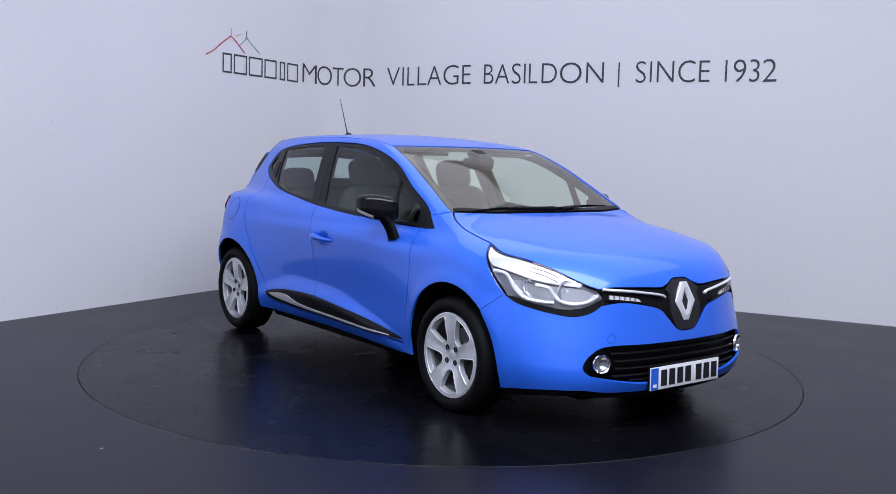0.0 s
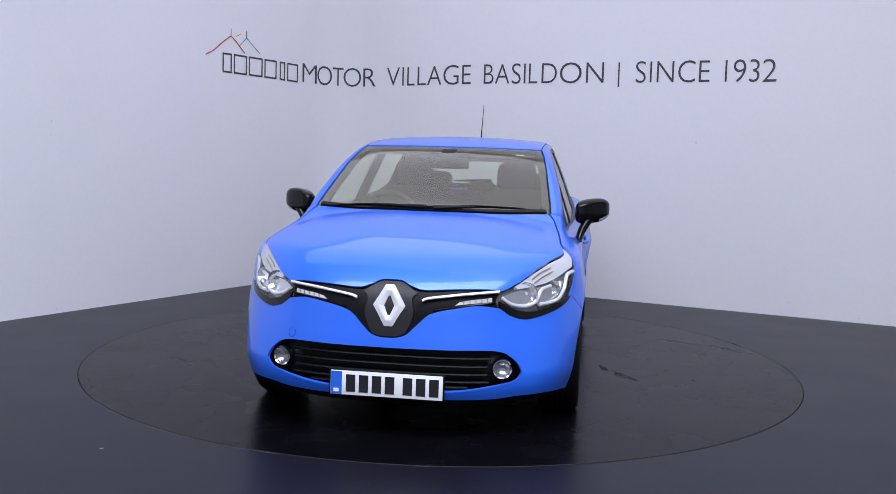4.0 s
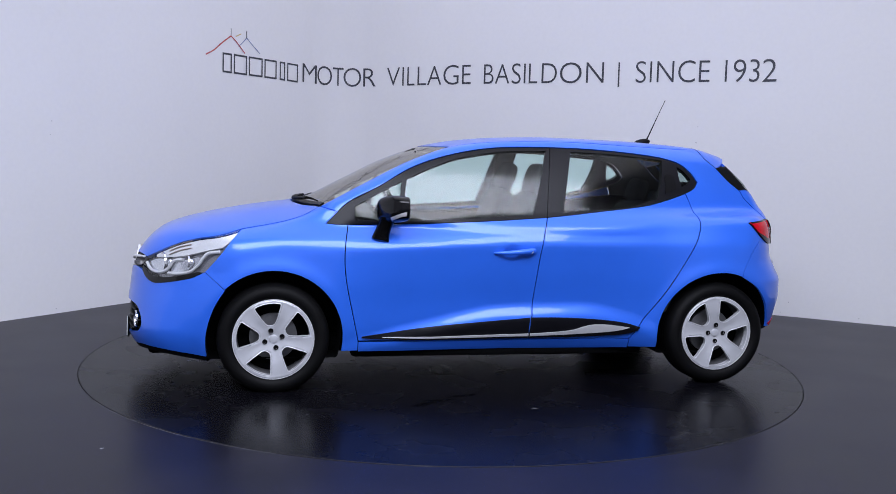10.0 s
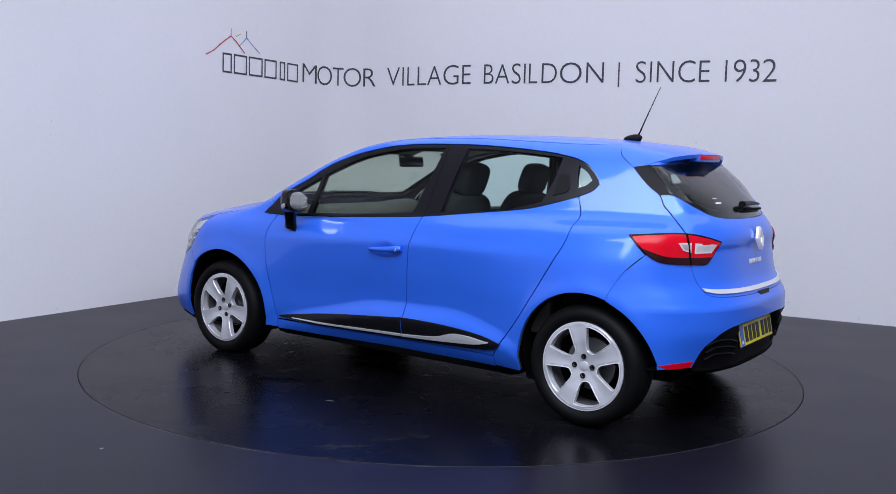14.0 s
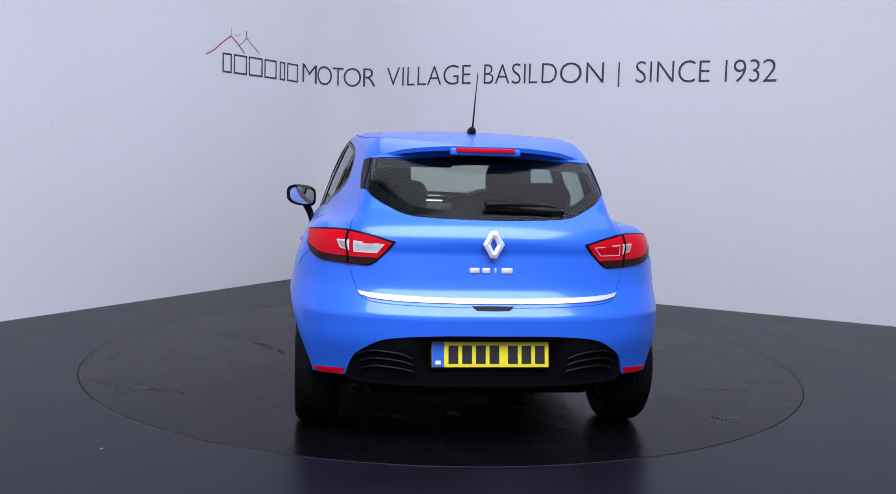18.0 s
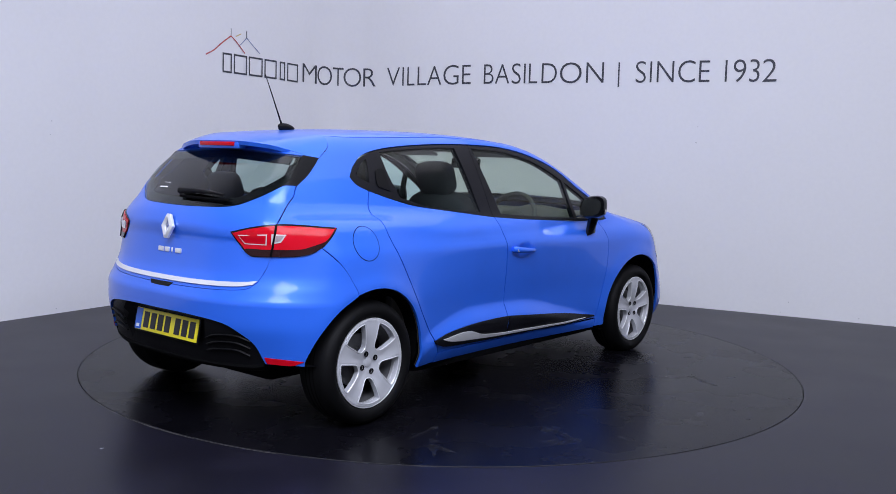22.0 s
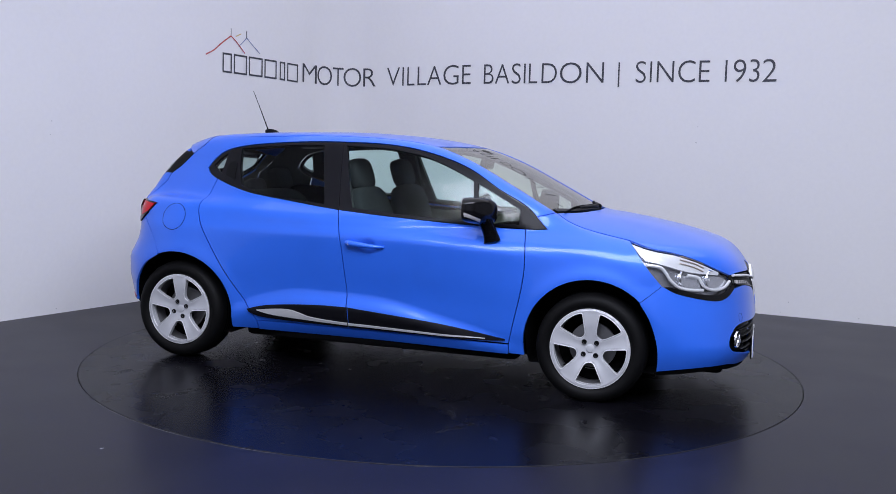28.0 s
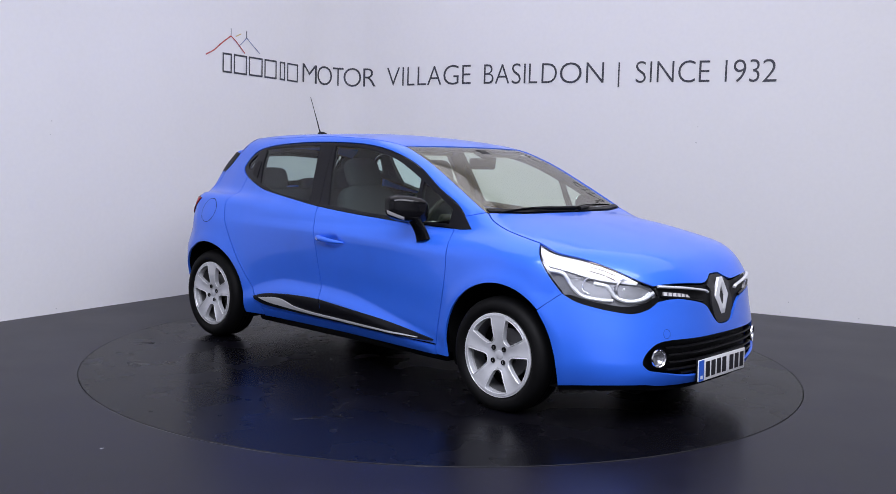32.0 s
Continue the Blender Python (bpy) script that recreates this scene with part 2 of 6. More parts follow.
WALL_W = wall_run("wall_west", -7.6, -0.34, 8, "flat white painted studio wall beside the turntable")
wall_run("wall_corner", -0.34, 0.34, 0.02, "white painted studio wall bent in a rounded corner")
WALL_E = wall_run("wall_east", 0.34, 9.4, 10, "flat white painted studio wall behind the turntable")
for wall, s, z, r in ((WALL_W, -3.383, 1.483, .009), (WALL_W, -3.395, 1.379, .007), (WALL_E, 3.756, 1.486, .010), (WALL_E, 3.763, 1.629, .005), (WALL_E, 4.625, .124, .010), (WALL_E, 4.561, .030, .007), (WALL_E, 5.193, .036, .008), (WALL_W, -3.363, .036, .008)):
    p, n = wall_path(s)
    ring = []
    for k in range(9):
        a = 2 * math.pi * k / 9
        q = r * (.7 + .3 * math.sin(5 * a + s))
        d = Vector((-n.y, n.x)) * q * math.cos(a)
        ring.append((p.x + n.x * .002 + d.x, p.y + n.y * .002 + d.y, z + q * .7 * math.sin(a)))
    mesh_object("scuff_mark", ring, [tuple(range(9))], M_MARK, wall)
pw, nw = wall_path(-7.6)
pe, ne = wall_path(9.4)


def plain_wall(name, a, b, label):
    d = (Vector(b) - Vector(a)).normalized()
    n = Vector((-d.y, d.x)) * 0.12
    v = []
    for q in (Vector(a), Vector(b), Vector(b) - n, Vector(a) - n):
        v += [(q.x, q.y, -.01), (q.x, q.y, WALL_TOP)]
    f = [(0, 2, 3, 1), (2, 4, 5, 3), (4, 6, 7, 5), (6, 0, 1, 7), (1, 3, 5, 7), (0, 6, 4, 2)]
    return tagged(mesh_object(name, v, f, M_BACKWALL), label, "wall", kind="structure")


plain_wall("wall_south_west", (pw.x, pw.y), (-4.2, -9.0), "plain mid-grey wall closing the studio")
plain_wall("wall_south", (-4.2, -9.0), (7.6, -9.0), "plain mid-grey wall closing the studio")
plain_wall("wall_south_east", (7.6, -9.0), (pe.x, pe.y), "plain mid-grey wall closing the studio")


def ring_floor():
    n = 192
    verts, faces = [], []
    rows = ((TABLE_R + 0.0035, -0.05), (TABLE_R + 0.0035, -0.006), (TABLE_R + 0.0045, -0.0015), (3.0, -0.0015), (6.0, -0.0015), (15.0, -0.0015))
    for r, z in rows:
        for i in range(n):
            a = 2 * math.pi * i / n
            verts.append((r * math.cos(a), r * math.sin(a), z))
    for k in range(len(rows) - 1):
        for i in range(n):
            j = (i + 1) % n
            faces.append((k * n + i, (k + 1) * n + i, (k + 1) * n + j, k * n + j))
    return tagged(mesh_object("floor", verts, faces, M_FLOOR), "smooth black sheet floor with a soft sheen", "floor", kind="structure")


ring_floor()
pit = mesh_object("floor_pit", [(2.3 * math.cos(a * math.pi / 24), 2.3 * math.sin(a * math.pi / 24), -0.055) for a in range(48)], [tuple(range(48))], M_DARK)
tagged(pit, "dark pit under the turntable edge", "floor", kind="structure")


def turntable():
    root = empty("turntable")
    n = 192
    verts, faces = [(0, 0, 0)], []
    rows = ((1.0, 0.0), (1.9, 0.0), (TABLE_R - 0.003, 0.0), (TABLE_R, -0.003), (TABLE_R, -0.05))
    for r, z in rows:
        for i in range(n):
            a = 2 * math.pi * i / n
            verts.append((r * math.cos(a), r * math.sin(a), z))
    for i in range(n):
        faces.append((0, 1 + i, 1 + (i + 1) % n))
    for k in range(len(rows) - 1):
        for i in range(n):
            j = (i + 1) % n
            faces.append((1 + k * n + i, 1 + (k + 1) * n + i, 1 + (k + 1) * n + j, 1 + k * n + j))
    mesh_object("deck", verts, faces, M_TABLE, root, "smooth black deck with scuffs and dust")
    rim_v, rim_f = [], []
    for i in range(n):
        a = 2 * math.pi * i / n
        for r, z in ((TABLE_R - 0.004, 0.0006), (TABLE_R - 0.001, 0.0007), (TABLE_R + 0.0008, -0.0008), (TABLE_R + 0.0008, -0.02)):
            rim_v.append((r * math.cos(a), r * math.sin(a), z))
    for i in range(n):
        j = (i + 1) % n
        for k in range(3):
            rim_f.append((4 * i + k, 4 * i + k + 1, 4 * j + k + 1, 4 * j + k))
    mesh_object("edge_strip", rim_v, rim_f, M_EDGE, root, "thin dark metal edge strip")
    rng = random.Random(7)
    pale, dust, dark = (M_SCUFF, "small pale fleck"), (M_SMEAR, "faint dusty smear"), (M_STAIN, "dark oily stain")
    for x, y, r, stretch, turn, (mat, label) in (
            (-.24, 1.342, .020, 1.8, 20, pale), (-.713, 1.141, .008, 1.6, 70, pale), (-.52, -1.0, .010, 1.6, 70, pale), (.95, 1.35, .008, 1.5, 45, pale), (.284, 1.583, .020, 1.8, 15, dark), (.287, 1.166, .085, 2.0, 30, dark), (.10, 1.05, .05, 2.2, 10, dark),
            (-1.50, -1.22, .08, 2.6, 40, dust), (-1.38, -1.06, .07, 2.4, 10, dust), (-.94, -1.49, .08, 2.0, 75, dust), (.49, -1.26, .07, 2.4, 120, dust), (-1.04, -1.62, .08, 2.0, 150, dust),
            (-.92, 1.61, .10, 2.2, 65, dust), (-.78, 1.93, .10, 2.4, 50, dust), (-.93, 2.03, .07, 2.5, 15, dust), (-1.53, -1.25, .05, 3.0, 95, dust), (.60, -1.55, .07, 2.2, 60, dust)):
        pts = []
        for k in range(18):
            a = 2 * math.pi * k / 18
            q = r * rng.uniform(.45, 1.0)
            u, v = q * stretch * math.cos(a), q * math.sin(a) * .6
            c, s = math.cos(radians(turn)), math.sin(radians(turn))
            pts.append((x + u * c - v * s, y + u * s + v * c, .0008))
        mesh_object("scuff", pts, [tuple(range(18))], mat, root, label)
    return tagged(root, "round black turntable set flush in the studio floor", "turntable")


TABLE = turntable()

# front-left arc of the floor's edge, its catching of light painted as a pale strip
rim_v, rim_f = [], []
for i in range(61):
    a = radians(-146 + 56 * i / 60)
    for r, z in ((TABLE_R + .0046, -.0008), (TABLE_R + .0096, -.0008)):
        rim_v.append((r * math.cos(a), r * math.sin(a), z))
for i in range(60):
    rim_f.append((2 * i, 2 * i + 1, 2 * i + 3, 2 * i + 2))
tagged(mesh_object("floor_rim_glint", rim_v, rim_f, M_RIM_GLINT), "thin bright arc on the floor rim, its highlight put into the colour", "rim", kind="structure")

chip = mesh_object("paper_fleck", [(-1.478, -2.115, -.0012), (-1.462, -2.108, -.0012), (-1.456, -2.122, .002), (-1.47, -2.129, .0005)], [(0, 1, 2, 3)], M_WHITE)
tagged(chip, "tiny white paper fleck lying on the black floor", "fleck")

# ceiling and its light panels; the panel over the car is added fill
cv, cf = [], []
ring = [(-4.3, -9.1), (7.7, -9.1), (9.9, -1.2), (-1.0, 4.9), (-2.4, 4.4), (-6.2, -2.9)]
for z in (WALL_TOP, WALL_TOP + 0.12):
    cv += [(x, y, z) for x, y in ring]
cf = [tuple(range(5, -1, -1)), tuple(range(6, 12))] + [(i, (i + 1) % 6, 6 + (i + 1) % 6, 6 + i) for i in range(6)]
tagged(mesh_object("ceiling", cv, cf, M_WALL), "plain white painted studio ceiling", "ceiling", kind="structure")


def key_fill_panel(x, y, w, h, turn):
    root = empty("key_fill_panel", pose(x, y, WALL_TOP, 0, 0, turn))
    part("frame", box_bm(0, 0, -0.025, w + 0.08, h + 0.08, 0.05, 0.01), M_WHITE, root)
    part("diffuser", box_bm(0, 0, -0.052, w, h, 0.02, 0.004), M_PANEL, root, "glowing white diffuser")
    return tagged(root, "flat white rectangular ceiling panel, switched on, unseen: key light and added fill", "ceiling light", "ceiling lights")


for lx, ly, lw, lh, power, turn, tint in LAMPS:
    key_fill_panel(lx, ly, lw, lh, turn)

# ---- the car's outer shape ----
def spl(*pts):
    """A smooth curve through (x, y) points that does not overshoot."""
    a = np.array(sorted(pts), float)
    x, y = a[:, 0], a[:, 1]
    h = np.diff(x)
    d = np.diff(y) / h
    m = np.zeros(len(x))
    for i in range(1, len(x) - 1):
        if d[i - 1] * d[i] > 0:
            w1, w2 = 2 * h[i] + h[i - 1], h[i] + 2 * h[i - 1]
            m[i] = (w1 + w2) / (w1 / d[i - 1] + w2 / d[i])
    m[0], m[-1] = d[0], d[-1]

    def f(q):
        q = np.asarray(q, float)
        i = np.clip(np.searchsorted(x, q) - 1, 0, len(x) - 2)
        t = (q - x[i]) / h[i]
        inside = ((1 + 2 * t) * (1 - t) ** 2 * y[i] + t * (1 - t) ** 2 * h[i] * m[i]
                  + t * t * (3 - 2 * t) * y[i + 1] + t * t * (t - 1) * h[i] * m[i + 1])
        return np.where(t < 0, y[0] + (q - x[0]) * m[0], np.where(t > 1, y[-1] + (q - x[-1]) * m[-1], inside))
    return f


def smax(a, b, k):
    h = np.clip(0.5 + 0.5 * (a - b) / k, 0, 1)
    return b + (a - b) * h + k * h * (1 - h)


def smin(a, b, k):
    return -smax(-a, -b, k)


def bump(x, c, w):
    return np.exp(-((x - c) / w) ** 2)


AXF, AXR = 1.295, -1.295
crown = spl((2.0, .10), (1.6, .10), (1.3, .10), (1, .115), (0, .06), (-1, .035), (-2, .04))
plan_w = spl((2.1, .76), (1.8, .825), (1.5, .862), (1.3, .870), (.9, .852), (.3, .838), (-.4, .838), (-.9, .854), (-1.3, .888), (-1.6, .855), (-1.95, .76))
sect_door = spl((.1, -.17), (.2, -.095), (.25, -.072), (.3, -.056), (.45, -.040), (.6, -.018), (.70, -.006), (.742, -.0016), (.760, -.0008), (.778, -.0042), (.798, -.0110), (.82, -.0175), (.86, -.026), (.93, -.042), (1.02, -.09))
flare_z = spl((1.0, .25), (.8, .30), (.45, .38), (0, .465), (-.45, .475), (-.75, .42), (-.95, .34))
sect_arch = spl((.1, -.10), (.2, -.035), (.35, -.004), (.55, 0), (.72, -.012), (.82, -.026), (.9, -.055), (1.0, -.10), (1.1, -.18))
bonnet = spl((2.15, .60), (2.07, .735), (1.96, .832), (1.8, .892), (1.6, .939), (1.4, .975), (1.2, 1.0), (1.0, 1.01), (.8, 1.0), (.5, .99), (0, .995), (-.5, 1.0), (-1, 1.02), (-1.4, 1.03), (-1.7, 1.02), (-2, 1.0))
roof = spl((1.35, .88), (1.12, 1.005), (.855, 1.148), (.568, 1.292), (.35, 1.369), (.15, 1.408), (-.1, 1.432), (-.4, 1.443), (-.8, 1.438), (-1.1, 1.424), (-1.4, 1.394), (-1.8, 1.335))
roof_crown = spl((1.2, 0), (.4, .03), (-.2, .075), (-2, .085))
house_w = spl((1.2, .715), (.8, .757), (.4, .768), (-.4, .768), (-.9, .745), (-1.3, .69), (-1.6, .625), (-1.95, .56))
nose = spl((.12, 2.02), (.2, 2.10), (.3, 2.135), (.42, 2.13), (.55, 2.115), (.68, 2.10), (.78, 2.06), (.95, 1.96))
tail = spl((.12, -1.80), (.25, -1.86), (.4, -1.90), (.52, -1.925), (.60, -1.925), (.66, -1.895), (.74, -1.855), (.93, -1.825), (1.02, -1.80), (1.08, -1.74))
hatch = spl((.9, -1.855), (1.0, -1.815), (1.07, -1.765), (1.13, -1.705), (1.2, -1.63), (1.312, -1.50), (1.42, -1.375))


def body(x, y, z):
    """Below nought inside the car's outer skin. x forward, y to the side, z up; even in y."""
    y = np.abs(y)
    arch = np.maximum(bump(x, AXF, .5), bump(x, AXR, .5))
    rf = np.hypot(x - AXF, z - .30)
    rr = np.hypot(x - AXR, z - .30)
    flare = np.clip((flare_z(x) + .02 - z) / .11, 0, 1)
    door = sect_door(z - .055 * np.clip((1.2 - x) / 1.2, 0, 1)) + .040 * flare * flare * (3 - 2 * flare)
    w = plan_w(x) + door * (1 - arch) + sect_arch(z) * arch
    w = w + .010 * (bump(rf, .38, .05) + bump(rr, .38, .05)) * (z > 0)
    low = smax(y - w, z - (bonnet(x) - crown(x) * (y / .8) ** 2.6), .10 - .04 * np.clip((-x - .3) / .6, 0, 1))
    low = smax(low, x - (nose(z) - (.18 - .055 * np.clip((.66 - z) / .32, 0, 1)) * (y / .6) ** 3.0), .10)
    low = smax(low, (tail(z) + .10 * (y / .6) ** 3.1) - x, .10)
    wg = house_w(x) - .36 * (z - .95) - .25 * np.maximum(z - 1.1, 0) ** 2
    up = smax(y - wg, z - (roof(x + .15 * y * y) - roof_crown(x) * y * y), .045 + .045 * np.clip((-x - .2) / .8, 0, 1))
    up = smax(up, (hatch(z) + (.10 - .05 * np.clip((z - 1.06) / .14, 0, 1)) * (y / .55) ** 2.4) - x, .05)
    up = smax(up, .93 - z, .03)
    f = smin(low, up, .06)
    return smax(f, .165 - z, .03)


def first(o, d, lo, hi, n=160):
    """Along rays o + s d, the first s between lo and hi at which the skin is met."""
    o, d = np.atleast_2d(o).astype(float), np.atleast_2d(d).astype(float)
    s = np.linspace(lo, hi, n)
    best = np.full(len(o), np.nan)
    for k in range(0, len(o), 4000):
        q = o[k:k + 4000, None] + s[None, :, None] * d[k:k + 4000, None]
        hit = body(q[..., 0], q[..., 1], q[..., 2]) < 0
        best[k:k + 4000] = np.where(hit.any(1), s[hit.argmax(1)], np.nan)
    a, b = best - (hi - lo) / (n - 1), best.copy()
    for _ in range(24):
        m = (a + b) / 2
        q = o + m[:, None] * d
        inside = body(q[:, 0], q[:, 1], q[:, 2]) < 0
        b, a = np.where(inside, m, b), np.where(inside, a, m)
    return o + b[:, None] * d


# ---- skin panels ----
def grad(p):
    e = 1e-4
    g = np.stack([body(p[:, 0] + e, p[:, 1], p[:, 2]) - body(p[:, 0] - e, p[:, 1], p[:, 2]),
                  body(p[:, 0], p[:, 1] + e, p[:, 2]) - body(p[:, 0], p[:, 1] - e, p[:, 2]),
                  body(p[:, 0], p[:, 1], p[:, 2] + e) - body(p[:, 0], p[:, 1], p[:, 2] - e)], 1)
    return g / np.maximum(np.linalg.norm(g, axis=1), 1e-9)[:, None]


def on_side(*xz):
    """Skin points given in side view."""
    a = np.array(xz, float)
    return first(np.stack([a[:, 0], np.full(len(a), 1.1), a[:, 1]], 1), np.array([[0, -1, 0]] * len(a)), 0, 1.05, 80)


def on_top(*xy):
    """Skin points given in plan."""
    a = np.array(xy, float)
    return first(np.stack([a[:, 0], a[:, 1], np.full(len(a), 1.6)], 1), np.array([[0, 0, -1]] * len(a)), 0, 1.2, 80)


class Barrel:
    """Rays out of a lengthwise axis: roof, bonnet, flanks."""
    @staticmethod
    def flat(p):
        return np.stack([p[:, 0], 0.7 * np.arctan2(p[:, 2] - 0.6, p[:, 1])], 1)

    @staticmethod
    def solid(uv):
        a = uv[:, 1] / 0.7
        d = np.stack([0 * a, -np.cos(a), -np.sin(a)], 1)
        o = np.stack([uv[:, 0], 0 * a, 0 * a + 0.6], 1) - 1.15 * d
        return first(o, d, 0, 1.12, 80)


class Front:
    """Rays out of an upright axis behind the nose."""
    AX, S = 1.2, 1

    @classmethod
    def flat(cls, p):
        return np.stack([0.85 * np.arctan2(p[:, 1], cls.S * (p[:, 0] - cls.AX)), p[:, 2]], 1)

    @classmethod
    def solid(cls, uv):
        a = uv[:, 0] / 0.85
        d = -np.stack([cls.S * np.cos(a), np.sin(a), 0 * a], 1)
        o = np.stack([0 * a + cls.AX, 0 * a, uv[:, 1]], 1) - 1.2 * d
        return first(o, d, 0, 1.15, 80)


class Rear(Front):
    AX, S = -1.2, -1


def snap(*pts):
    """Points moved onto the skin along the rays of the nose or the tail."""
    p = np.array([tuple(q) for q in pts], float)
    proj = Front if p[0, 0] > 0 else Rear
    return proj.solid(proj.flat(p))


def smooth_line(pts, per=6):
    p = np.array(pts, float)
    if len(p) < 3:
        return p
    q = np.vstack([2 * p[0] - p[1], p, 2 * p[-1] - p[-2]])
    out = []
    for i in range(1, len(q) - 2):
        for t in np.arange(per) / per:
            a, b, c, d = q[i - 1], q[i], q[i + 1], q[i + 2]
            out.append(0.5 * (2 * b + (c - a) * t + (2 * a - 5 * b + 4 * c - d) * t * t + (3 * b - a - 3 * c + d) * t ** 3))
    return np.vstack([out, p[-1:]])


def outline(proj, *segments):
    """A closed outline in the projection's plane; each segment is smoothed, the joints stay corners."""
    out = []
    for s in segments:
        line = smooth_line(proj.flat(np.array(s, float)))
        if out and np.hypot(*(out[-1] - line[0])) < 1e-4:
            line = line[1:]
        out += list(line)
    a = np.array(out)
    if np.hypot(*(a[0] - a[-1])) < 1e-4:
        a = a[:-1]
    keep = [0]
    for i in range(1, len(a)):
        if np.hypot(*(a[i] - a[keep[-1]])) > 0.002:
            keep.append(i)
    a = a[keep]
    area = np.sum(a[:, 0] * np.roll(a[:, 1], -1) - a[:, 1] * np.roll(a[:, 0], -1))
    return a if area > 0 else a[::-1]


def mirrored(a):
    """A half line that meets the mid line, and its mirror image: from the left to the right; a half loop becomes a loop."""
    a = np.array(a, float)
    if abs(a[0, 1]) < 1e-6 and abs(a[-1, 1]) > 1e-6:
        a = a[::-1]
    return np.vstack([a, (a * [1, -1, 1])[::-1][1:]])


def inset(a, g):
    e = np.roll(a, -1, 0) - a
    n = np.stack([-e[:, 1], e[:, 0]], 1) / np.maximum(np.linalg.norm(e, axis=1), 1e-9)[:, None]
    m = n + np.roll(n, 1, 0)
    m /= np.maximum(np.sum(m * m, 1) / 2, 0.5)[:, None]
    return a + m * g


def inside(q, a):
    x, y = q[:, 0][:, None], q[:, 1][:, None]
    b = np.roll(a, -1, 0)
    cond = (a[:, 1] > y) != (b[:, 1] > y)
    with np.errstate(divide="ignore", invalid="ignore"):
        xi = (b[:, 0] - a[:, 0]) * (y - a[:, 1]) / (b[:, 1] - a[:, 1]) + a[:, 0]
    return (np.sum(cond & (x < xi), 1) % 2) == 1


def far_from(q, a, d):
    b = np.roll(a, -1, 0)
    e = b - a
    t = np.clip(np.sum((q[:, None] - a) * e, 2) / np.maximum(np.sum(e * e, 1), 1e-12), 0, 1)
    return np.min(np.linalg.norm(q[:, None] - (a + t[..., None] * e), axis=2), 1) > d


from mathutils.geometry import delaunay_2d_cdt


def fill(a, holes, grid):
    """Points and triangles that fill an outline with holes."""
    lo, hi = a.min(0), a.max(0)
    gx, gy = np.meshgrid(np.arange(lo[0], hi[0], grid), np.arange(lo[1], hi[1], grid))
    gx = gx + (np.arange(gx.shape[0]) % 2)[:, None] * grid / 2
    q = np.stack([gx.ravel(), gy.ravel()], 1)
    loops = [a, *holes]
    ok = inside(q, a)
    for h in holes:
        ok &= ~inside(q, h)
    q = q[ok]
    for h in loops:
        if len(q):
            q = q[far_from(q, h, grid * 0.45)]
    pts = np.vstack([*loops, q])
    edges, k = [], 0
    for h in loops:
        edges += [(k + i, k + (i + 1) % len(h)) for i in range(len(h))]
        k += len(h)
    v, _, f, *_ = delaunay_2d_cdt([Vector(p) for p in pts], edges, [], 0, 1e-6)
    v = np.array([tuple(p) for p in v])
    f = np.array([t for t in f if len(t) == 3])
    c = v[f].mean(1)
    ok = inside(c, a)
    for h in holes:
        ok &= ~inside(c, h)
    return v, f[ok]


def panel(name, proj, shape, mat, parent, label="", holes=(), grid=0.03, off=0.0, depth=0.014, gap=0.0028, both=True, lift=None, sides=None):
    """A piece of the skin inside an outline, with turned-in edges; both: its mirror image too."""
    a = inset(shape, gap) if gap else shape
    hs = [inset(h if np.sum(h[:, 0] * np.roll(h[:, 1], -1) - h[:, 1] * np.roll(h[:, 0], -1)) > 0 else h[::-1], -gap) for h in holes]
    uv, tri = fill(a, hs, grid)
    p = proj.solid(uv)
    ok = ~np.isnan(p).any(1)
    tri = tri[ok[tri].all(1)]
    p = np.nan_to_num(p)
    n = grad(p)
    o = off if lift is None else off + lift(uv, p)
    p = p + n * np.reshape(o, (-1, 1))
    w = p[tri]
    flip = np.sum(np.cross(w[:, 1] - w[:, 0], w[:, 2] - w[:, 0]) * n[tri[:, 0]], 1) < 0
    tri[flip] = tri[flip][:, ::-1]
    used = {}
    for t in tri:
        for i in range(3):
            used[(t[i], t[(i + 1) % 3])] = True
    rim = [(i, j) for i, j in used if (j, i) not in used]
    inner, verts, faces, norm = {}, [tuple(v) for v in p], [tuple(t) for t in tri], [tuple(v) for v in n]
    corner = [norm[i] for t in tri for i in t]
    for i, j in rim:
        for k in (i, j):
            if k not in inner:
                inner[k] = len(verts)
                verts.append(tuple(p[k] - n[k] * depth))
        faces.append((j, i, inner[i], inner[j]))
        e = np.cross(p[j] - p[i], n[i])
        e = tuple(e / max(np.linalg.norm(e), 1e-9))
        corner += [e] * 4
    made = []
    for s in sides or ((1, -1) if both else (1,)):
        me = bpy.data.meshes.new(name)
        vs = [(v[0], v[1] * s, v[2]) for v in verts]
        fs = faces if s > 0 else [f[::-1] for f in faces]
        me.from_pydata(vs, [], fs)
        me.polygons.foreach_set("use_smooth", [True] * len(fs))
        cn, k = [], 0
        for f in faces:
            c = corner[k:k + len(f)]
            k += len(f)
            cn += c if s > 0 else [(x, -y, z) for x, y, z in c[::-1]]
        me.normals_split_custom_set(cn)
        me.materials.append(mat)
        me.update()
        ob = new(name, me)
        ob.parent = parent[0 if s > 0 else -1] if isinstance(parent, list) else parent
        if label:
            ob["label"] = label
        made.append(ob)
    return made


def arc_side(cx, cz, r, a0, a1, n=14):
    """A wheel arch in side view, from angle a0 to a1 (degrees)."""
    return on_side(*[(cx + r * math.cos(radians(a0 + (a1 - a0) * i / n)), cz + r * math.sin(radians(a0 + (a1 - a0) * i / n))) for i in range(n + 1)])


CAR = empty("car")
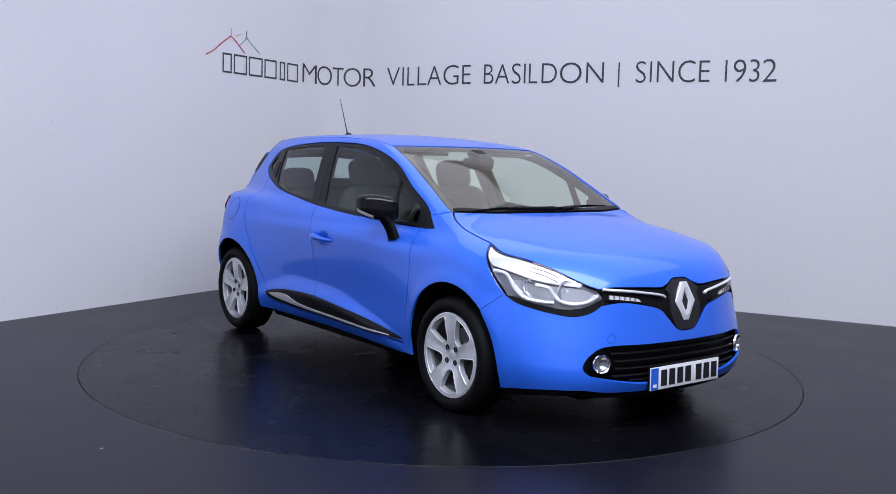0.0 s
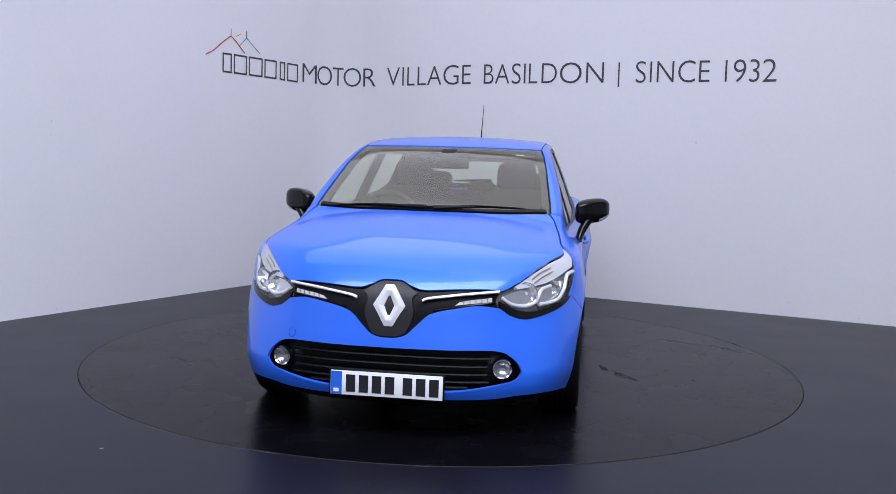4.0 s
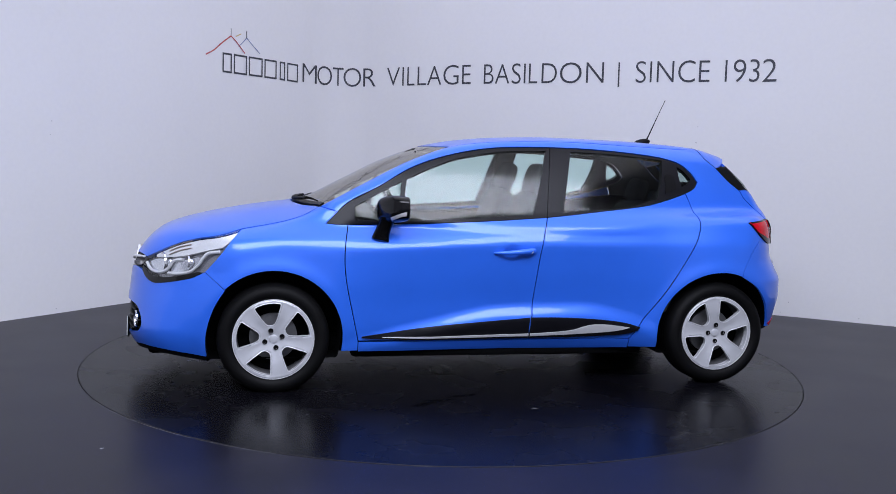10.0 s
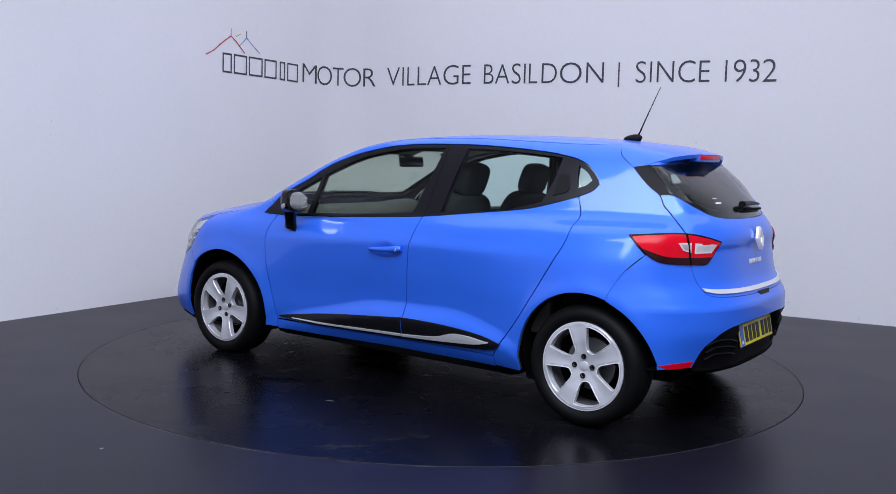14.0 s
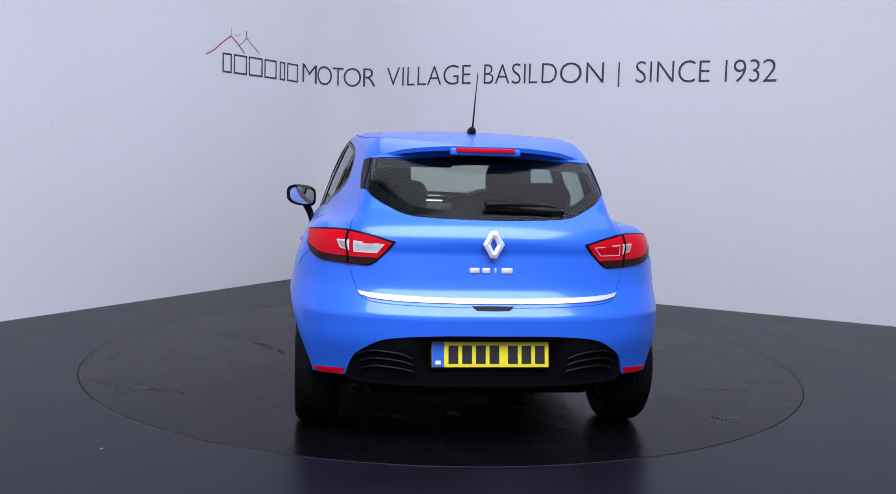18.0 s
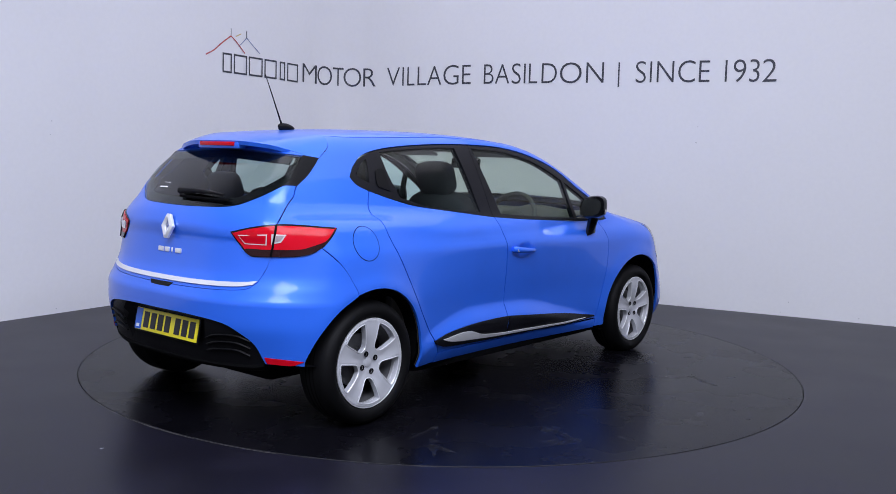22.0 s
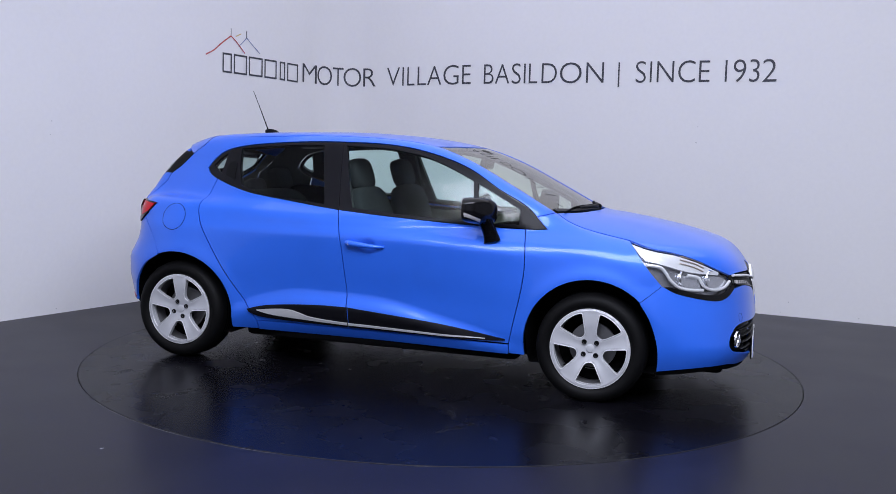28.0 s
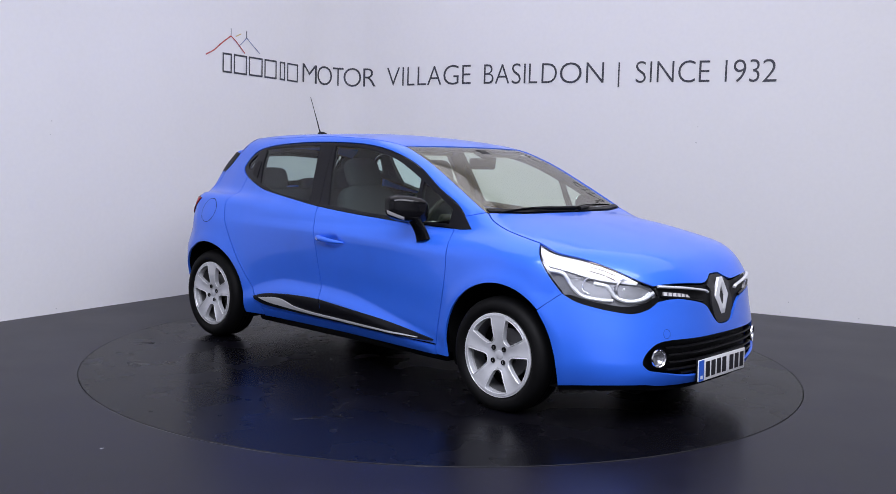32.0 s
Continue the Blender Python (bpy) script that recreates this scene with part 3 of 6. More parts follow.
tagged(CAR, "bright blue hatchback car with silver alloy wheels, standing on the turntable", "car")

ARCH_R, ARCH_Z = 0.372, 0.295
# seams in side view
S_DOOR_F = on_side((.896, .915), (.917, .767), (.906, .609), (.865, .417), (.837, .289), (.834, .272))
S_DOOR_B = on_side((-.244, .972), (-.197, .787), (-.175, .589), (-.158, .407), (-.147, .272))
S_DOOR_R = on_side((-1.139, 1.123), (-1.169, 1.038), (-1.175, .960), (-1.156, .887), (-1.114, .805), (-.949, .539), (-.80, .335), (-.76, .272))
S_BELT_1 = on_side((.896, .916), (.70, .918), (.525, .924), (.1, .948), (-.244, .972))
S_BELT_2 = on_side((-.244, .972), (-.453, .996), (-.831, 1.042), (-1.0, 1.08), (-1.139, 1.123))
S_SAIL_LOW = on_side((1.017, .921), (.96, .916), (.896, .916))
S_TOP = on_side((1.017, .921), (.893, 1.036), (.72, 1.127), (.527, 1.239), (.298, 1.315), (.031, 1.361), (-.322, 1.372), (-.82, 1.351), (-1.09, 1.309), (-1.187, 1.25), (-1.232, 1.19))
S_TOP_END = on_side((-1.232, 1.19), (-1.205, 1.155), (-1.139, 1.123))
# seams in plan
T_SCREEN_SIDE = on_top((1.045, .662), (.8, .632), (.55, .598), (.294, .553))
T_SCREEN_TOP = on_top((.294, .553), (.335, .35), (.361, 0))
T_SCREEN_LOW = on_top((1.165, 0), (1.125, .35), (1.045, .662))
T_DITCH = on_top((.294, .553), (.05, .560), (-.4, .560), (-.9, .540), (-1.15, .505), (-1.282, .463))
T_ROOF_END = on_top((-1.282, .463), (-1.284, .3), (-1.288, 0))
P_BONNET_CORNER = on_top((1.05, .655))
T_BONNET_REAR = np.vstack([on_top((1.185, 0), (1.15, .33)), P_BONNET_CORNER])
T_BONNET_SIDE = np.vstack([P_BONNET_CORNER, on_top((1.12, .69), (1.23, .712), (1.35, .727), (1.47, .738))])
P_LAMP_TOP = snap(T_BONNET_SIDE[-1], (1.576, .726, .846), (1.70, .688, .822), (1.82, .625, .781), (1.932, .543, .724), (1.975, .490, .700))
P_BONNET_FRONT = snap(P_LAMP_TOP[-1], (2.035, .33, .709), (2.06, .19, .700), (2.062, .13, .699))
P_NOTCH = snap(P_BONNET_FRONT[-1], (2.05, .085, .715), (2.035, .045, .735), (2.03, 0, .737))
P_LAMP_OUT = snap(T_BONNET_SIDE[-1], (1.515, .785, .82), (1.575, .806, .745), (1.655, .787, .650))
P_BUMP_SEAM = on_side((1.655, .650), (1.604, .606), (1.553, .563))
P_LAMP_LOW = snap(P_LAMP_OUT[-1], (1.71, .765, .620), (1.776, .73, .600), (1.86, .668, .580), (1.933, .60, .570), (1.975, .535, .590), (2.00, .487, .625))
P_LAMP_IN = snap(P_LAMP_LOW[-1], (2.00, .476, .66), P_LAMP_TOP[-1])
P_GRILLE_LOW = snap(P_LAMP_LOW[-1], (2.045, .40, .638), (2.07, .30, .626), (2.10, .19, .598), (2.114, .128, .543), (2.12, .085, .502), (2.124, .04, .486), (2.124, 0, .484))
A_FRONT = math.degrees(math.asin((.563 - ARCH_Z) / ARCH_R))

# wing: door gap, sail, windscreen foot, bonnet, lamp, bumper, arch, sill
arch_f = arc_side(AXF, ARCH_Z, ARCH_R, A_FRONT, 192, 18)
WING = outline(Barrel, S_SAIL_LOW[::-1], S_TOP[:1], on_side((1.017, .921), (.955, .985)), np.vstack([on_side((.955, .985)), T_SCREEN_SIDE[:1]]),
               np.vstack([T_SCREEN_SIDE[:1], P_BONNET_CORNER]), T_BONNET_SIDE, P_LAMP_OUT, P_BUMP_SEAM, arch_f,
               on_side((arch_f[-1][0], arch_f[-1][2]), (.834, .216)), np.vstack([on_side((.834, .216)), S_DOOR_F[::-1]]))
O_FRONT_WING = panel("front_wing", Barrel, WING, M_PAINT, CAR, grid=.018)

# door skins
CUP = outline(Barrel, on_side(*[(-.028 + .060 * math.cos(a), .777 + .049 * math.sin(a)) for a in np.linspace(0, 2 * math.pi, 33)[:-1]]))
O_FRONT_DOOR = panel("front_door", Barrel, outline(Barrel, S_BELT_1, S_DOOR_B, on_side((-.147, .272), (.4, .272), (.834, .272)), S_DOOR_F[::-1]), M_PAINT, CAR, holes=[CUP], grid=.0105)
O_REAR_DOOR = panel("rear_door", Barrel, outline(Barrel, S_BELT_2, S_DOOR_R, on_side((-.76, .272), (-.45, .272), (-.147, .272)), S_DOOR_B[::-1]), M_PAINT, CAR, grid=.0105)
P_TAIL_TIP = snap((-1.481, .770, .958))
P_SEAM = np.vstack([T_DITCH[-1:], on_side((-1.303, 1.345), (-1.338, 1.312), (-1.384, 1.278))])
P_HATCH_SIDE = np.vstack([P_SEAM, on_side((-1.463, 1.20), (-1.535, 1.148), (-1.566, 1.096), (-1.608, 1.056)), snap((-1.69, .608, .972))])
P_TAIL_TOP = np.vstack([P_HATCH_SIDE[-1:], snap((-1.60, .69, .966)), P_TAIL_TIP])
P_TAIL_UNDER = np.vstack([P_TAIL_TIP, snap((-1.52, .772, .915), (-1.565, .768, .870))])
P_REAR_SEAM = np.vstack([P_TAIL_UNDER[-1:], on_side((-1.493, .781), (-1.435, .682), (-1.425, .645))])
arch_r = arc_side(AXR, ARCH_Z, ARCH_R, 110, -8, 16)
SIDE = outline(Barrel, S_TOP, S_TOP_END, S_DOOR_R, on_side((-.76, .272), (-.76, .216)), on_side((-.76, .216), (arch_r[-1][0], .216)),
               arch_r[::-1], np.vstack([arch_r[:1], P_REAR_SEAM[::-1]]), P_TAIL_UNDER[::-1], P_TAIL_TOP[::-1], P_HATCH_SIDE[::-1], T_DITCH[::-1], T_SCREEN_SIDE[::-1],
               np.vstack([T_SCREEN_SIDE[:1], on_side((.955, .985))]), on_side((.955, .985), (1.017, .921)))
O_BODY_SIDE = panel("body_side", Barrel, SIDE, M_PAINT, CAR, grid=.018)
panel("pillar_lining", Barrel, SIDE, M_DASH, CAR, "dark inner pillar lining", off=-.020, depth=.003, gap=.002, grid=.05)
O_SILL = panel("sill", Barrel, outline(Barrel, on_side((.834, .270), (.4, .270), (-.4, .270), (-.76, .270)), on_side((-.76, .270), (-.76, .210)), on_side((-.76, .210), (-.4, .207), (.4, .207), (.834, .210)), on_side((.834, .210), (.834, .270))), M_PAINT, CAR)

# roof, windscreen, bonnet
O_ROOF = panel("roof", Barrel, outline(Barrel, mirrored(T_SCREEN_TOP[::-1]), (T_DITCH * [1, -1, 1]), mirrored(T_ROOF_END[::-1])[::-1], T_DITCH[::-1]), M_PAINT, CAR, both=False, gap=.0006)
O_WINDSCREEN = panel("windscreen", Barrel, outline(Barrel, mirrored(T_SCREEN_TOP[::-1]), (T_SCREEN_SIDE[::-1] * [1, -1, 1]), mirrored(T_SCREEN_LOW)[::-1], T_SCREEN_SIDE), M_SCREEN, CAR, both=False, off=-.004, depth=.005)
SCREEN_EDGE = outline(Barrel, mirrored(T_SCREEN_TOP[::-1]), (T_SCREEN_SIDE[::-1] * [1, -1, 1]), mirrored(T_SCREEN_LOW)[::-1], T_SCREEN_SIDE)
panel("windscreen_border", Barrel, SCREEN_EDGE, M_PRINT, CAR, "black printed border of the windscreen", holes=[inset(SCREEN_EDGE, .026)], both=False, off=-.010, depth=.016, gap=.001)
O_BONNET = panel("bonnet", Barrel, outline(Barrel, mirrored(T_BONNET_REAR), T_BONNET_SIDE * [1, -1, 1], P_LAMP_TOP * [1, -1, 1], P_BONNET_FRONT * [1, -1, 1], mirrored(P_NOTCH)[::-1], P_BONNET_FRONT[::-1], P_LAMP_TOP[::-1], T_BONNET_SIDE[::-1]), M_PAINT, CAR, both=False, grid=.028)

# side glass with its black frames
WIN_Q = outline(Barrel, on_side((.853, .938), (.70, .938), (.640, .938)), on_side((.640, .938), (.607, 1.067), (.592, 1.158)), on_side((.592, 1.158), (.719, 1.092), (.855, 1.018)), on_side((.855, 1.018), (.853, .938)))
WIN_F = outline(Barrel, on_side((.600, .941), (.2, .963), (-.16, .988)), on_side((-.16, .988), (-.22, 1.18), (-.268, 1.352)), on_side((-.268, 1.350), (0, 1.339), (.198, 1.308), (.298, 1.284), (.42, 1.238), (.562, 1.172)), on_side((.562, 1.172), (.580, 1.05), (.600, .941)))
WIN_R = outline(Barrel, on_side((-.348, 1.003), (-.727, 1.036), (-.945, 1.090)), on_side((-.945, 1.090), (-.985, 1.20), (-1.005, 1.315)), on_side((-1.005, 1.315), (-.7, 1.341), (-.422, 1.350)), on_side((-.422, 1.350), (-.385, 1.18), (-.348, 1.003)))
WIN_C = outline(Barrel, on_side((-1.104, 1.280), (-1.150, 1.250), (-1.188, 1.207)), on_side((-1.188, 1.207), (-1.166, 1.184), (-1.122, 1.165)), on_side((-1.122, 1.165), (-1.110, 1.22), (-1.104, 1.280)))
BPIL = on_side((-.295, 1.3715), (-.27, 1.17), (-.244, .972))
top_f = np.vstack([S_TOP[:6], on_side((-.295, 1.3715))])
top_r = np.vstack([on_side((-.295, 1.3715)), S_TOP[6:]])
FRAME_F = outline(Barrel, S_SAIL_LOW, S_BELT_1, BPIL[::-1], top_f[::-1][:-1], S_TOP[:2][::-1])
FRAME_R = outline(Barrel, S_BELT_2, S_TOP_END[::-1], top_r[::-1], BPIL)
panel("front_window_frame", Barrel, FRAME_F, M_TRIM, CAR, "black window surround", holes=[WIN_Q, WIN_F], off=-.003, gap=.0015, depth=.03)
panel("rear_window_frame", Barrel, FRAME_R, M_TRIM, CAR, "black window surround", holes=[WIN_R, WIN_C], off=-.003, gap=.0015, depth=.03)
for name, w in (("quarter_light", WIN_Q), ("front_side_window", WIN_F), ("rear_side_window", WIN_R), ("corner_window", WIN_C)):
    panel(name, Barrel, w, M_GLASS, CAR, "clear side window glass", off=-.009, gap=-.003, depth=.004)

# front bumper, grilles, lamps
arch_b = on_side((1.553, .563), (1.608, .47), (1.645, .36), (1.655, .25), (1.65, .195))
P_BUMP_LOW = snap(arch_b[-1], (1.78, .765, .212), (1.90, .715, .224), (2.02, .60, .226), (2.065, .47, .213), (2.107, .15, .206), (2.11, 0, .206))
P_MOUTH = snap((2.128, 0, .440), (2.115, .25, .441), (2.08, .498, .438), (2.055, .590, .399), (2.04, .628, .340), (2.055, .595, .300), (2.08, .534, .284), (2.11, .34, .252), (2.12, .15, .241), (2.12, 0, .238))
MOUTH = outline(Front, mirrored(P_MOUTH))
BUMPER = outline(Front, mirrored(P_BUMP_LOW), arch_b[::-1] * [1, -1, 1], P_BUMP_SEAM[::-1] * [1, -1, 1], P_LAMP_LOW * [1, -1, 1], mirrored(P_GRILLE_LOW[::-1])[::-1], P_LAMP_LOW[::-1], P_BUMP_SEAM, arch_b)
O_FRONT_BUMPER = panel("front_bumper", Front, BUMPER, M_PAINT, CAR, holes=[MOUTH], both=False, gap=-.0005)
GRILLE = outline(Front, mirrored(P_NOTCH)[::-1], P_BONNET_FRONT[::-1], P_LAMP_IN[::-1], mirrored(P_GRILLE_LOW), P_LAMP_IN * [1, -1, 1], P_BONNET_FRONT * [1, -1, 1])
O_UPPER_GRILLE = panel("upper_grille", Front, GRILLE, M_BLACK, CAR, "black upper grille panel", both=False, off=-.012)
O_LOWER_GRILLE = panel("lower_grille", Front, MOUTH, M_BLACK, CAR, "black lower grille", both=False, off=-.05, gap=-.01, depth=.03)
LAMP = outline(Front, P_LAMP_TOP, P_LAMP_IN[::-1], P_LAMP_LOW[::-1], P_LAMP_OUT[::-1])
O_HEADLAMP = panel("headlamp", Front, LAMP, M_LAMPBACK, CAR, "headlamp with chrome reflectors behind a clear cover", off=-.034, gap=.001)

# tail
P_WIN_R = snap((-1.625, 0, 1.318), (-1.60, .25, 1.309), (-1.46, .521, 1.288))
P_WIN_RS = snap((-1.46, .521, 1.288), (-1.519, .537, 1.228), (-1.57, .551, 1.164))
P_WIN_RL = snap((-1.57, .551, 1.164), (-1.645, .519, 1.121), (-1.71, .470, 1.083), (-1.766, .356, 1.044), (-1.80, .13, 1.034), (-1.805, 0, 1.033))
REAR_WIN = outline(Rear, mirrored(P_WIN_R[::-1]), P_WIN_RS * [1, -1, 1], mirrored(P_WIN_RL)[::-1], P_WIN_RS[::-1])
P_HATCH_LOW = snap((-1.69, .608, .972), (-1.70, .605, .87), (-1.73, .592, .77), (-1.765, .567, .70))
P_HATCH_BOT = snap((-1.765, .567, .70), (-1.795, .515, .672), (-1.84, .35, .660), (-1.87, 0, .655))
P_HATCH_UP = snap((-1.535, 0, 1.345), (-1.50, .3, 1.335), P_HATCH_SIDE[3])
HATCH = outline(Rear, mirrored(P_HATCH_UP), P_HATCH_SIDE[3:] * [1, -1, 1], P_HATCH_LOW * [1, -1, 1], mirrored(P_HATCH_BOT[::-1])[::-1], P_HATCH_LOW[::-1], P_HATCH_SIDE[3:][::-1])
O_TAILGATE = panel("tailgate", Rear, HATCH, M_PAINT, CAR, holes=[REAR_WIN], both=False)
panel("tailgate_lining", Rear, HATCH, M_DASH, O_TAILGATE[0], "dark tailgate lining", holes=[REAR_WIN], both=False, off=-.020, depth=.003, gap=.003, grid=.05)
panel("rear_window", Rear, REAR_WIN, M_REARGLASS, CAR, "rear window glass", both=False, off=-.001, depth=.003, gap=.0005)
panel("window_border", Rear, REAR_WIN, M_PRINT, CAR, "black printed border of the rear window", holes=[inset(REAR_WIN, .042)], both=False, off=-.009, depth=.002, gap=.0005)
arch_b2 = on_side((-1.425, .645), (-1.53, .58), (-1.61, .48), (-1.652, .37), (-1.655, .330))
P_RB_LOW = snap(arch_b2[-1], (-1.69, .72, .334), (-1.765, .632, .336))
P_RB_CUT = snap((-1.765, .632, .336), (-1.79, .592, .42), (-1.837, .555, .468), (-1.88, .455, .517), (-1.91, .25, .536), (-1.92, 0, .538))
RBUMP = outline(Rear, mirrored(P_RB_CUT[::-1])[::-1][:], P_RB_LOW[::-1] * [1, 1, 1], arch_b2[::-1], P_REAR_SEAM[::-1], np.array([P_REAR_SEAM[0], (-1.64, .70, .845), (-1.70, .605, .85)]), P_HATCH_LOW[1:], mirrored(P_HATCH_BOT),
                P_HATCH_LOW[1:][::-1] * [1, -1, 1], np.array([(-1.70, -.605, .85), (-1.64, -.70, .845), P_REAR_SEAM[0] * [1, -1, 1]]), P_REAR_SEAM * [1, -1, 1], arch_b2 * [1, -1, 1], P_RB_LOW * [1, -1, 1])
O_REAR_BUMPER = panel("rear_bumper", Rear, RBUMP, M_PAINT, CAR, both=False, gap=-.0005)
P_DIFF = snap((-1.74, .622, .334), (-1.76, .60, .318), (-1.80, .50, .308), (-1.86, .25, .304), (-1.87, 0, .303))
DIFF = outline(Rear, mirrored(P_DIFF), np.array([P_DIFF[0] * [1, -1, 1], P_RB_LOW[-1] * [1, -1, 1]]), mirrored(P_RB_CUT[::-1])[::-1], np.array([P_RB_LOW[-1], P_DIFF[0]]))
O_REAR_DIFFUSER = panel("rear_diffuser", Rear, DIFF, M_BLACK, CAR, "black lower rear bumper insert", both=False, off=-.012, lift=lambda uv, p: -.055 * np.clip((.335 - np.abs(p[:, 1])) / .03, 0, 1) * np.clip((p[:, 2] - .355) / .03, 0, 1))
P_TAIL = snap((-1.80, .419, .929), (-1.755, .52, .956), (-1.70, .605, .971), (-1.60, .69, .971), (-1.481, .770, .960))
P_TAIL_B = snap((-1.481, .770, .958), (-1.525, .772, .908), (-1.60, .765, .852), (-1.66, .715, .832), (-1.735, .59, .824), (-1.766, .519, .826), (-1.785, .462, .877), (-1.80, .419, .929))
TAIL = outline(Rear, P_TAIL, P_TAIL_B)
O_TAIL_LAMP = panel("tail_lamp", Rear, TAIL, M_RED, CAR, "red tail lamp with a clear inner lens", off=.007, depth=.02, gap=.008)
panel("lamp_gasket", Rear, TAIL, M_PRINT, O_TAIL_LAMP, "black lamp surround", off=.003, depth=.016, gap=-.001)

# dark inner shell behind the gaps
SHELL = outline(Barrel, on_side((1.75, .60), (1.2, .85), (.9, .93), (.5, .935), (-.3, .97), (-.9, 1.04), (-1.3, 1.06), (-1.5, .9)), on_side((-1.5, .9), (-1.5, .62)), arc_side(AXR, ARCH_Z, .385, 108, -10, 12), on_side((-.9, .23), (0, .23), (.9, .23)), arc_side(AXF, ARCH_Z, .385, 190, 50, 12))
panel("inner_shell", Barrel, SHELL, M_DARK, CAR, "black inner body shell", off=-.045, grid=.06, gap=0)


# ---- wheels ----
def lathe(profile, n=64, close=False):
    """A bmesh turned about the y axis from (radius, y) points."""
    bm = bmesh.new()
    rings = [[bm.verts.new((r * math.cos(2 * math.pi * i / n), y, r * math.sin(2 * math.pi * i / n))) for i in range(n)] for r, y in profile]
    pairs = list(zip(rings, rings[1:])) + ([(rings[-1], rings[0])] if close else [])
    for a, b in pairs:
        for i in range(n):
            bm.faces.new((a[i], a[(i + 1) % n], b[(i + 1) % n], b[i]))
    return bm


def spoke_face():
    """The wheel's face: a dish with five openings, thick edges."""
    R = .2165
    out = np.array([(R * math.cos(2 * math.pi * i / 120), R * math.sin(2 * math.pi * i / 120)) for i in range(120)])
    half = ((.075, 0), (.077, 8), (.084, 14.5), (.099, 18.2), (.125, 20.2), (.155, 21.2), (.180, 21.8), (.194, 21.6), (.1985, 19.5), (.1995, 11), (.1995, 0))
    holes = []
    for k in range(5):
        mid = 90 + 36 + 72 * k
        pts = [(r * math.cos(radians(mid + a)), r * math.sin(radians(mid + a))) for r, a in half]
        pts += [(r * math.cos(radians(mid - a)), r * math.sin(radians(mid - a))) for r, a in half[-2:0:-1]]
        h = smooth_line(pts + pts[:1], 4)[:-1]
        holes.append(h if np.sum(h[:, 0] * np.roll(h[:, 1], -1) - h[:, 1] * np.roll(h[:, 0], -1)) > 0 else h[::-1])
    uv, tri = fill(out, holes, .011)

    def height(q):
        r = np.hypot(q[:, 0], q[:, 1])
        a = np.degrees(np.arctan2(q[:, 1], q[:, 0])) - 90
        off = np.abs((a + 36) % 72 - 36)
        dish = np.interp(r, [0, .03, .06, .09, .13, .17, .2165], [-.020, -.020, -.014, -.008, -.001, .001, .001])
        return dish - .0035 * np.clip(1 - (off / 13) ** 2, 0, 1) * np.clip((r - .05) / .04, 0, 1) * np.clip((.213 - r) / .01, 0, 1)
    h = height(uv)
    front = [(u, y, v) for (u, v), y in zip(uv, h)]
    back = [(u * .985, y - .030, v * .985) for (u, v), y in zip(uv, h)]
    used = {}
    for t in tri:
        for i in range(3):
            used[(t[i], t[(i + 1) % 3])] = 1
    k = len(uv)
    faces = [tuple(t[::-1]) for t in tri] + [(i, j, j + k, i + k) for i, j in used if (j, i) not in used]
    edges = [[(x, y + .0006, z) for (x, z), y in zip(h, height(h))] for h in holes]
    return front + back, faces, edges


FACE_V, FACE_F, FACE_E = spoke_face()


def bead(ring, r, n=5):
    """A closed bead along a ring of points."""
    p = [Vector(q) for q in ring]
    bm = bmesh.new()
    rows = []
    for i, q in enumerate(p):
        d = (p[(i + 1) % len(p)] - p[i - 1]).normalized()
        side = d.cross(Vector((0, 1, 0))).normalized()
        up = side.cross(d)
        rows.append([bm.verts.new(q + r * (math.cos(2 * math.pi * k / n) * side + math.sin(2 * math.pi * k / n) * up)) for k in range(n)])
    for a, b in zip(rows, rows[1:] + rows[:1]):
        for k in range(n):
            bm.faces.new((a[k], a[(k + 1) % n], b[(k + 1) % n], b[k]))
    return bm


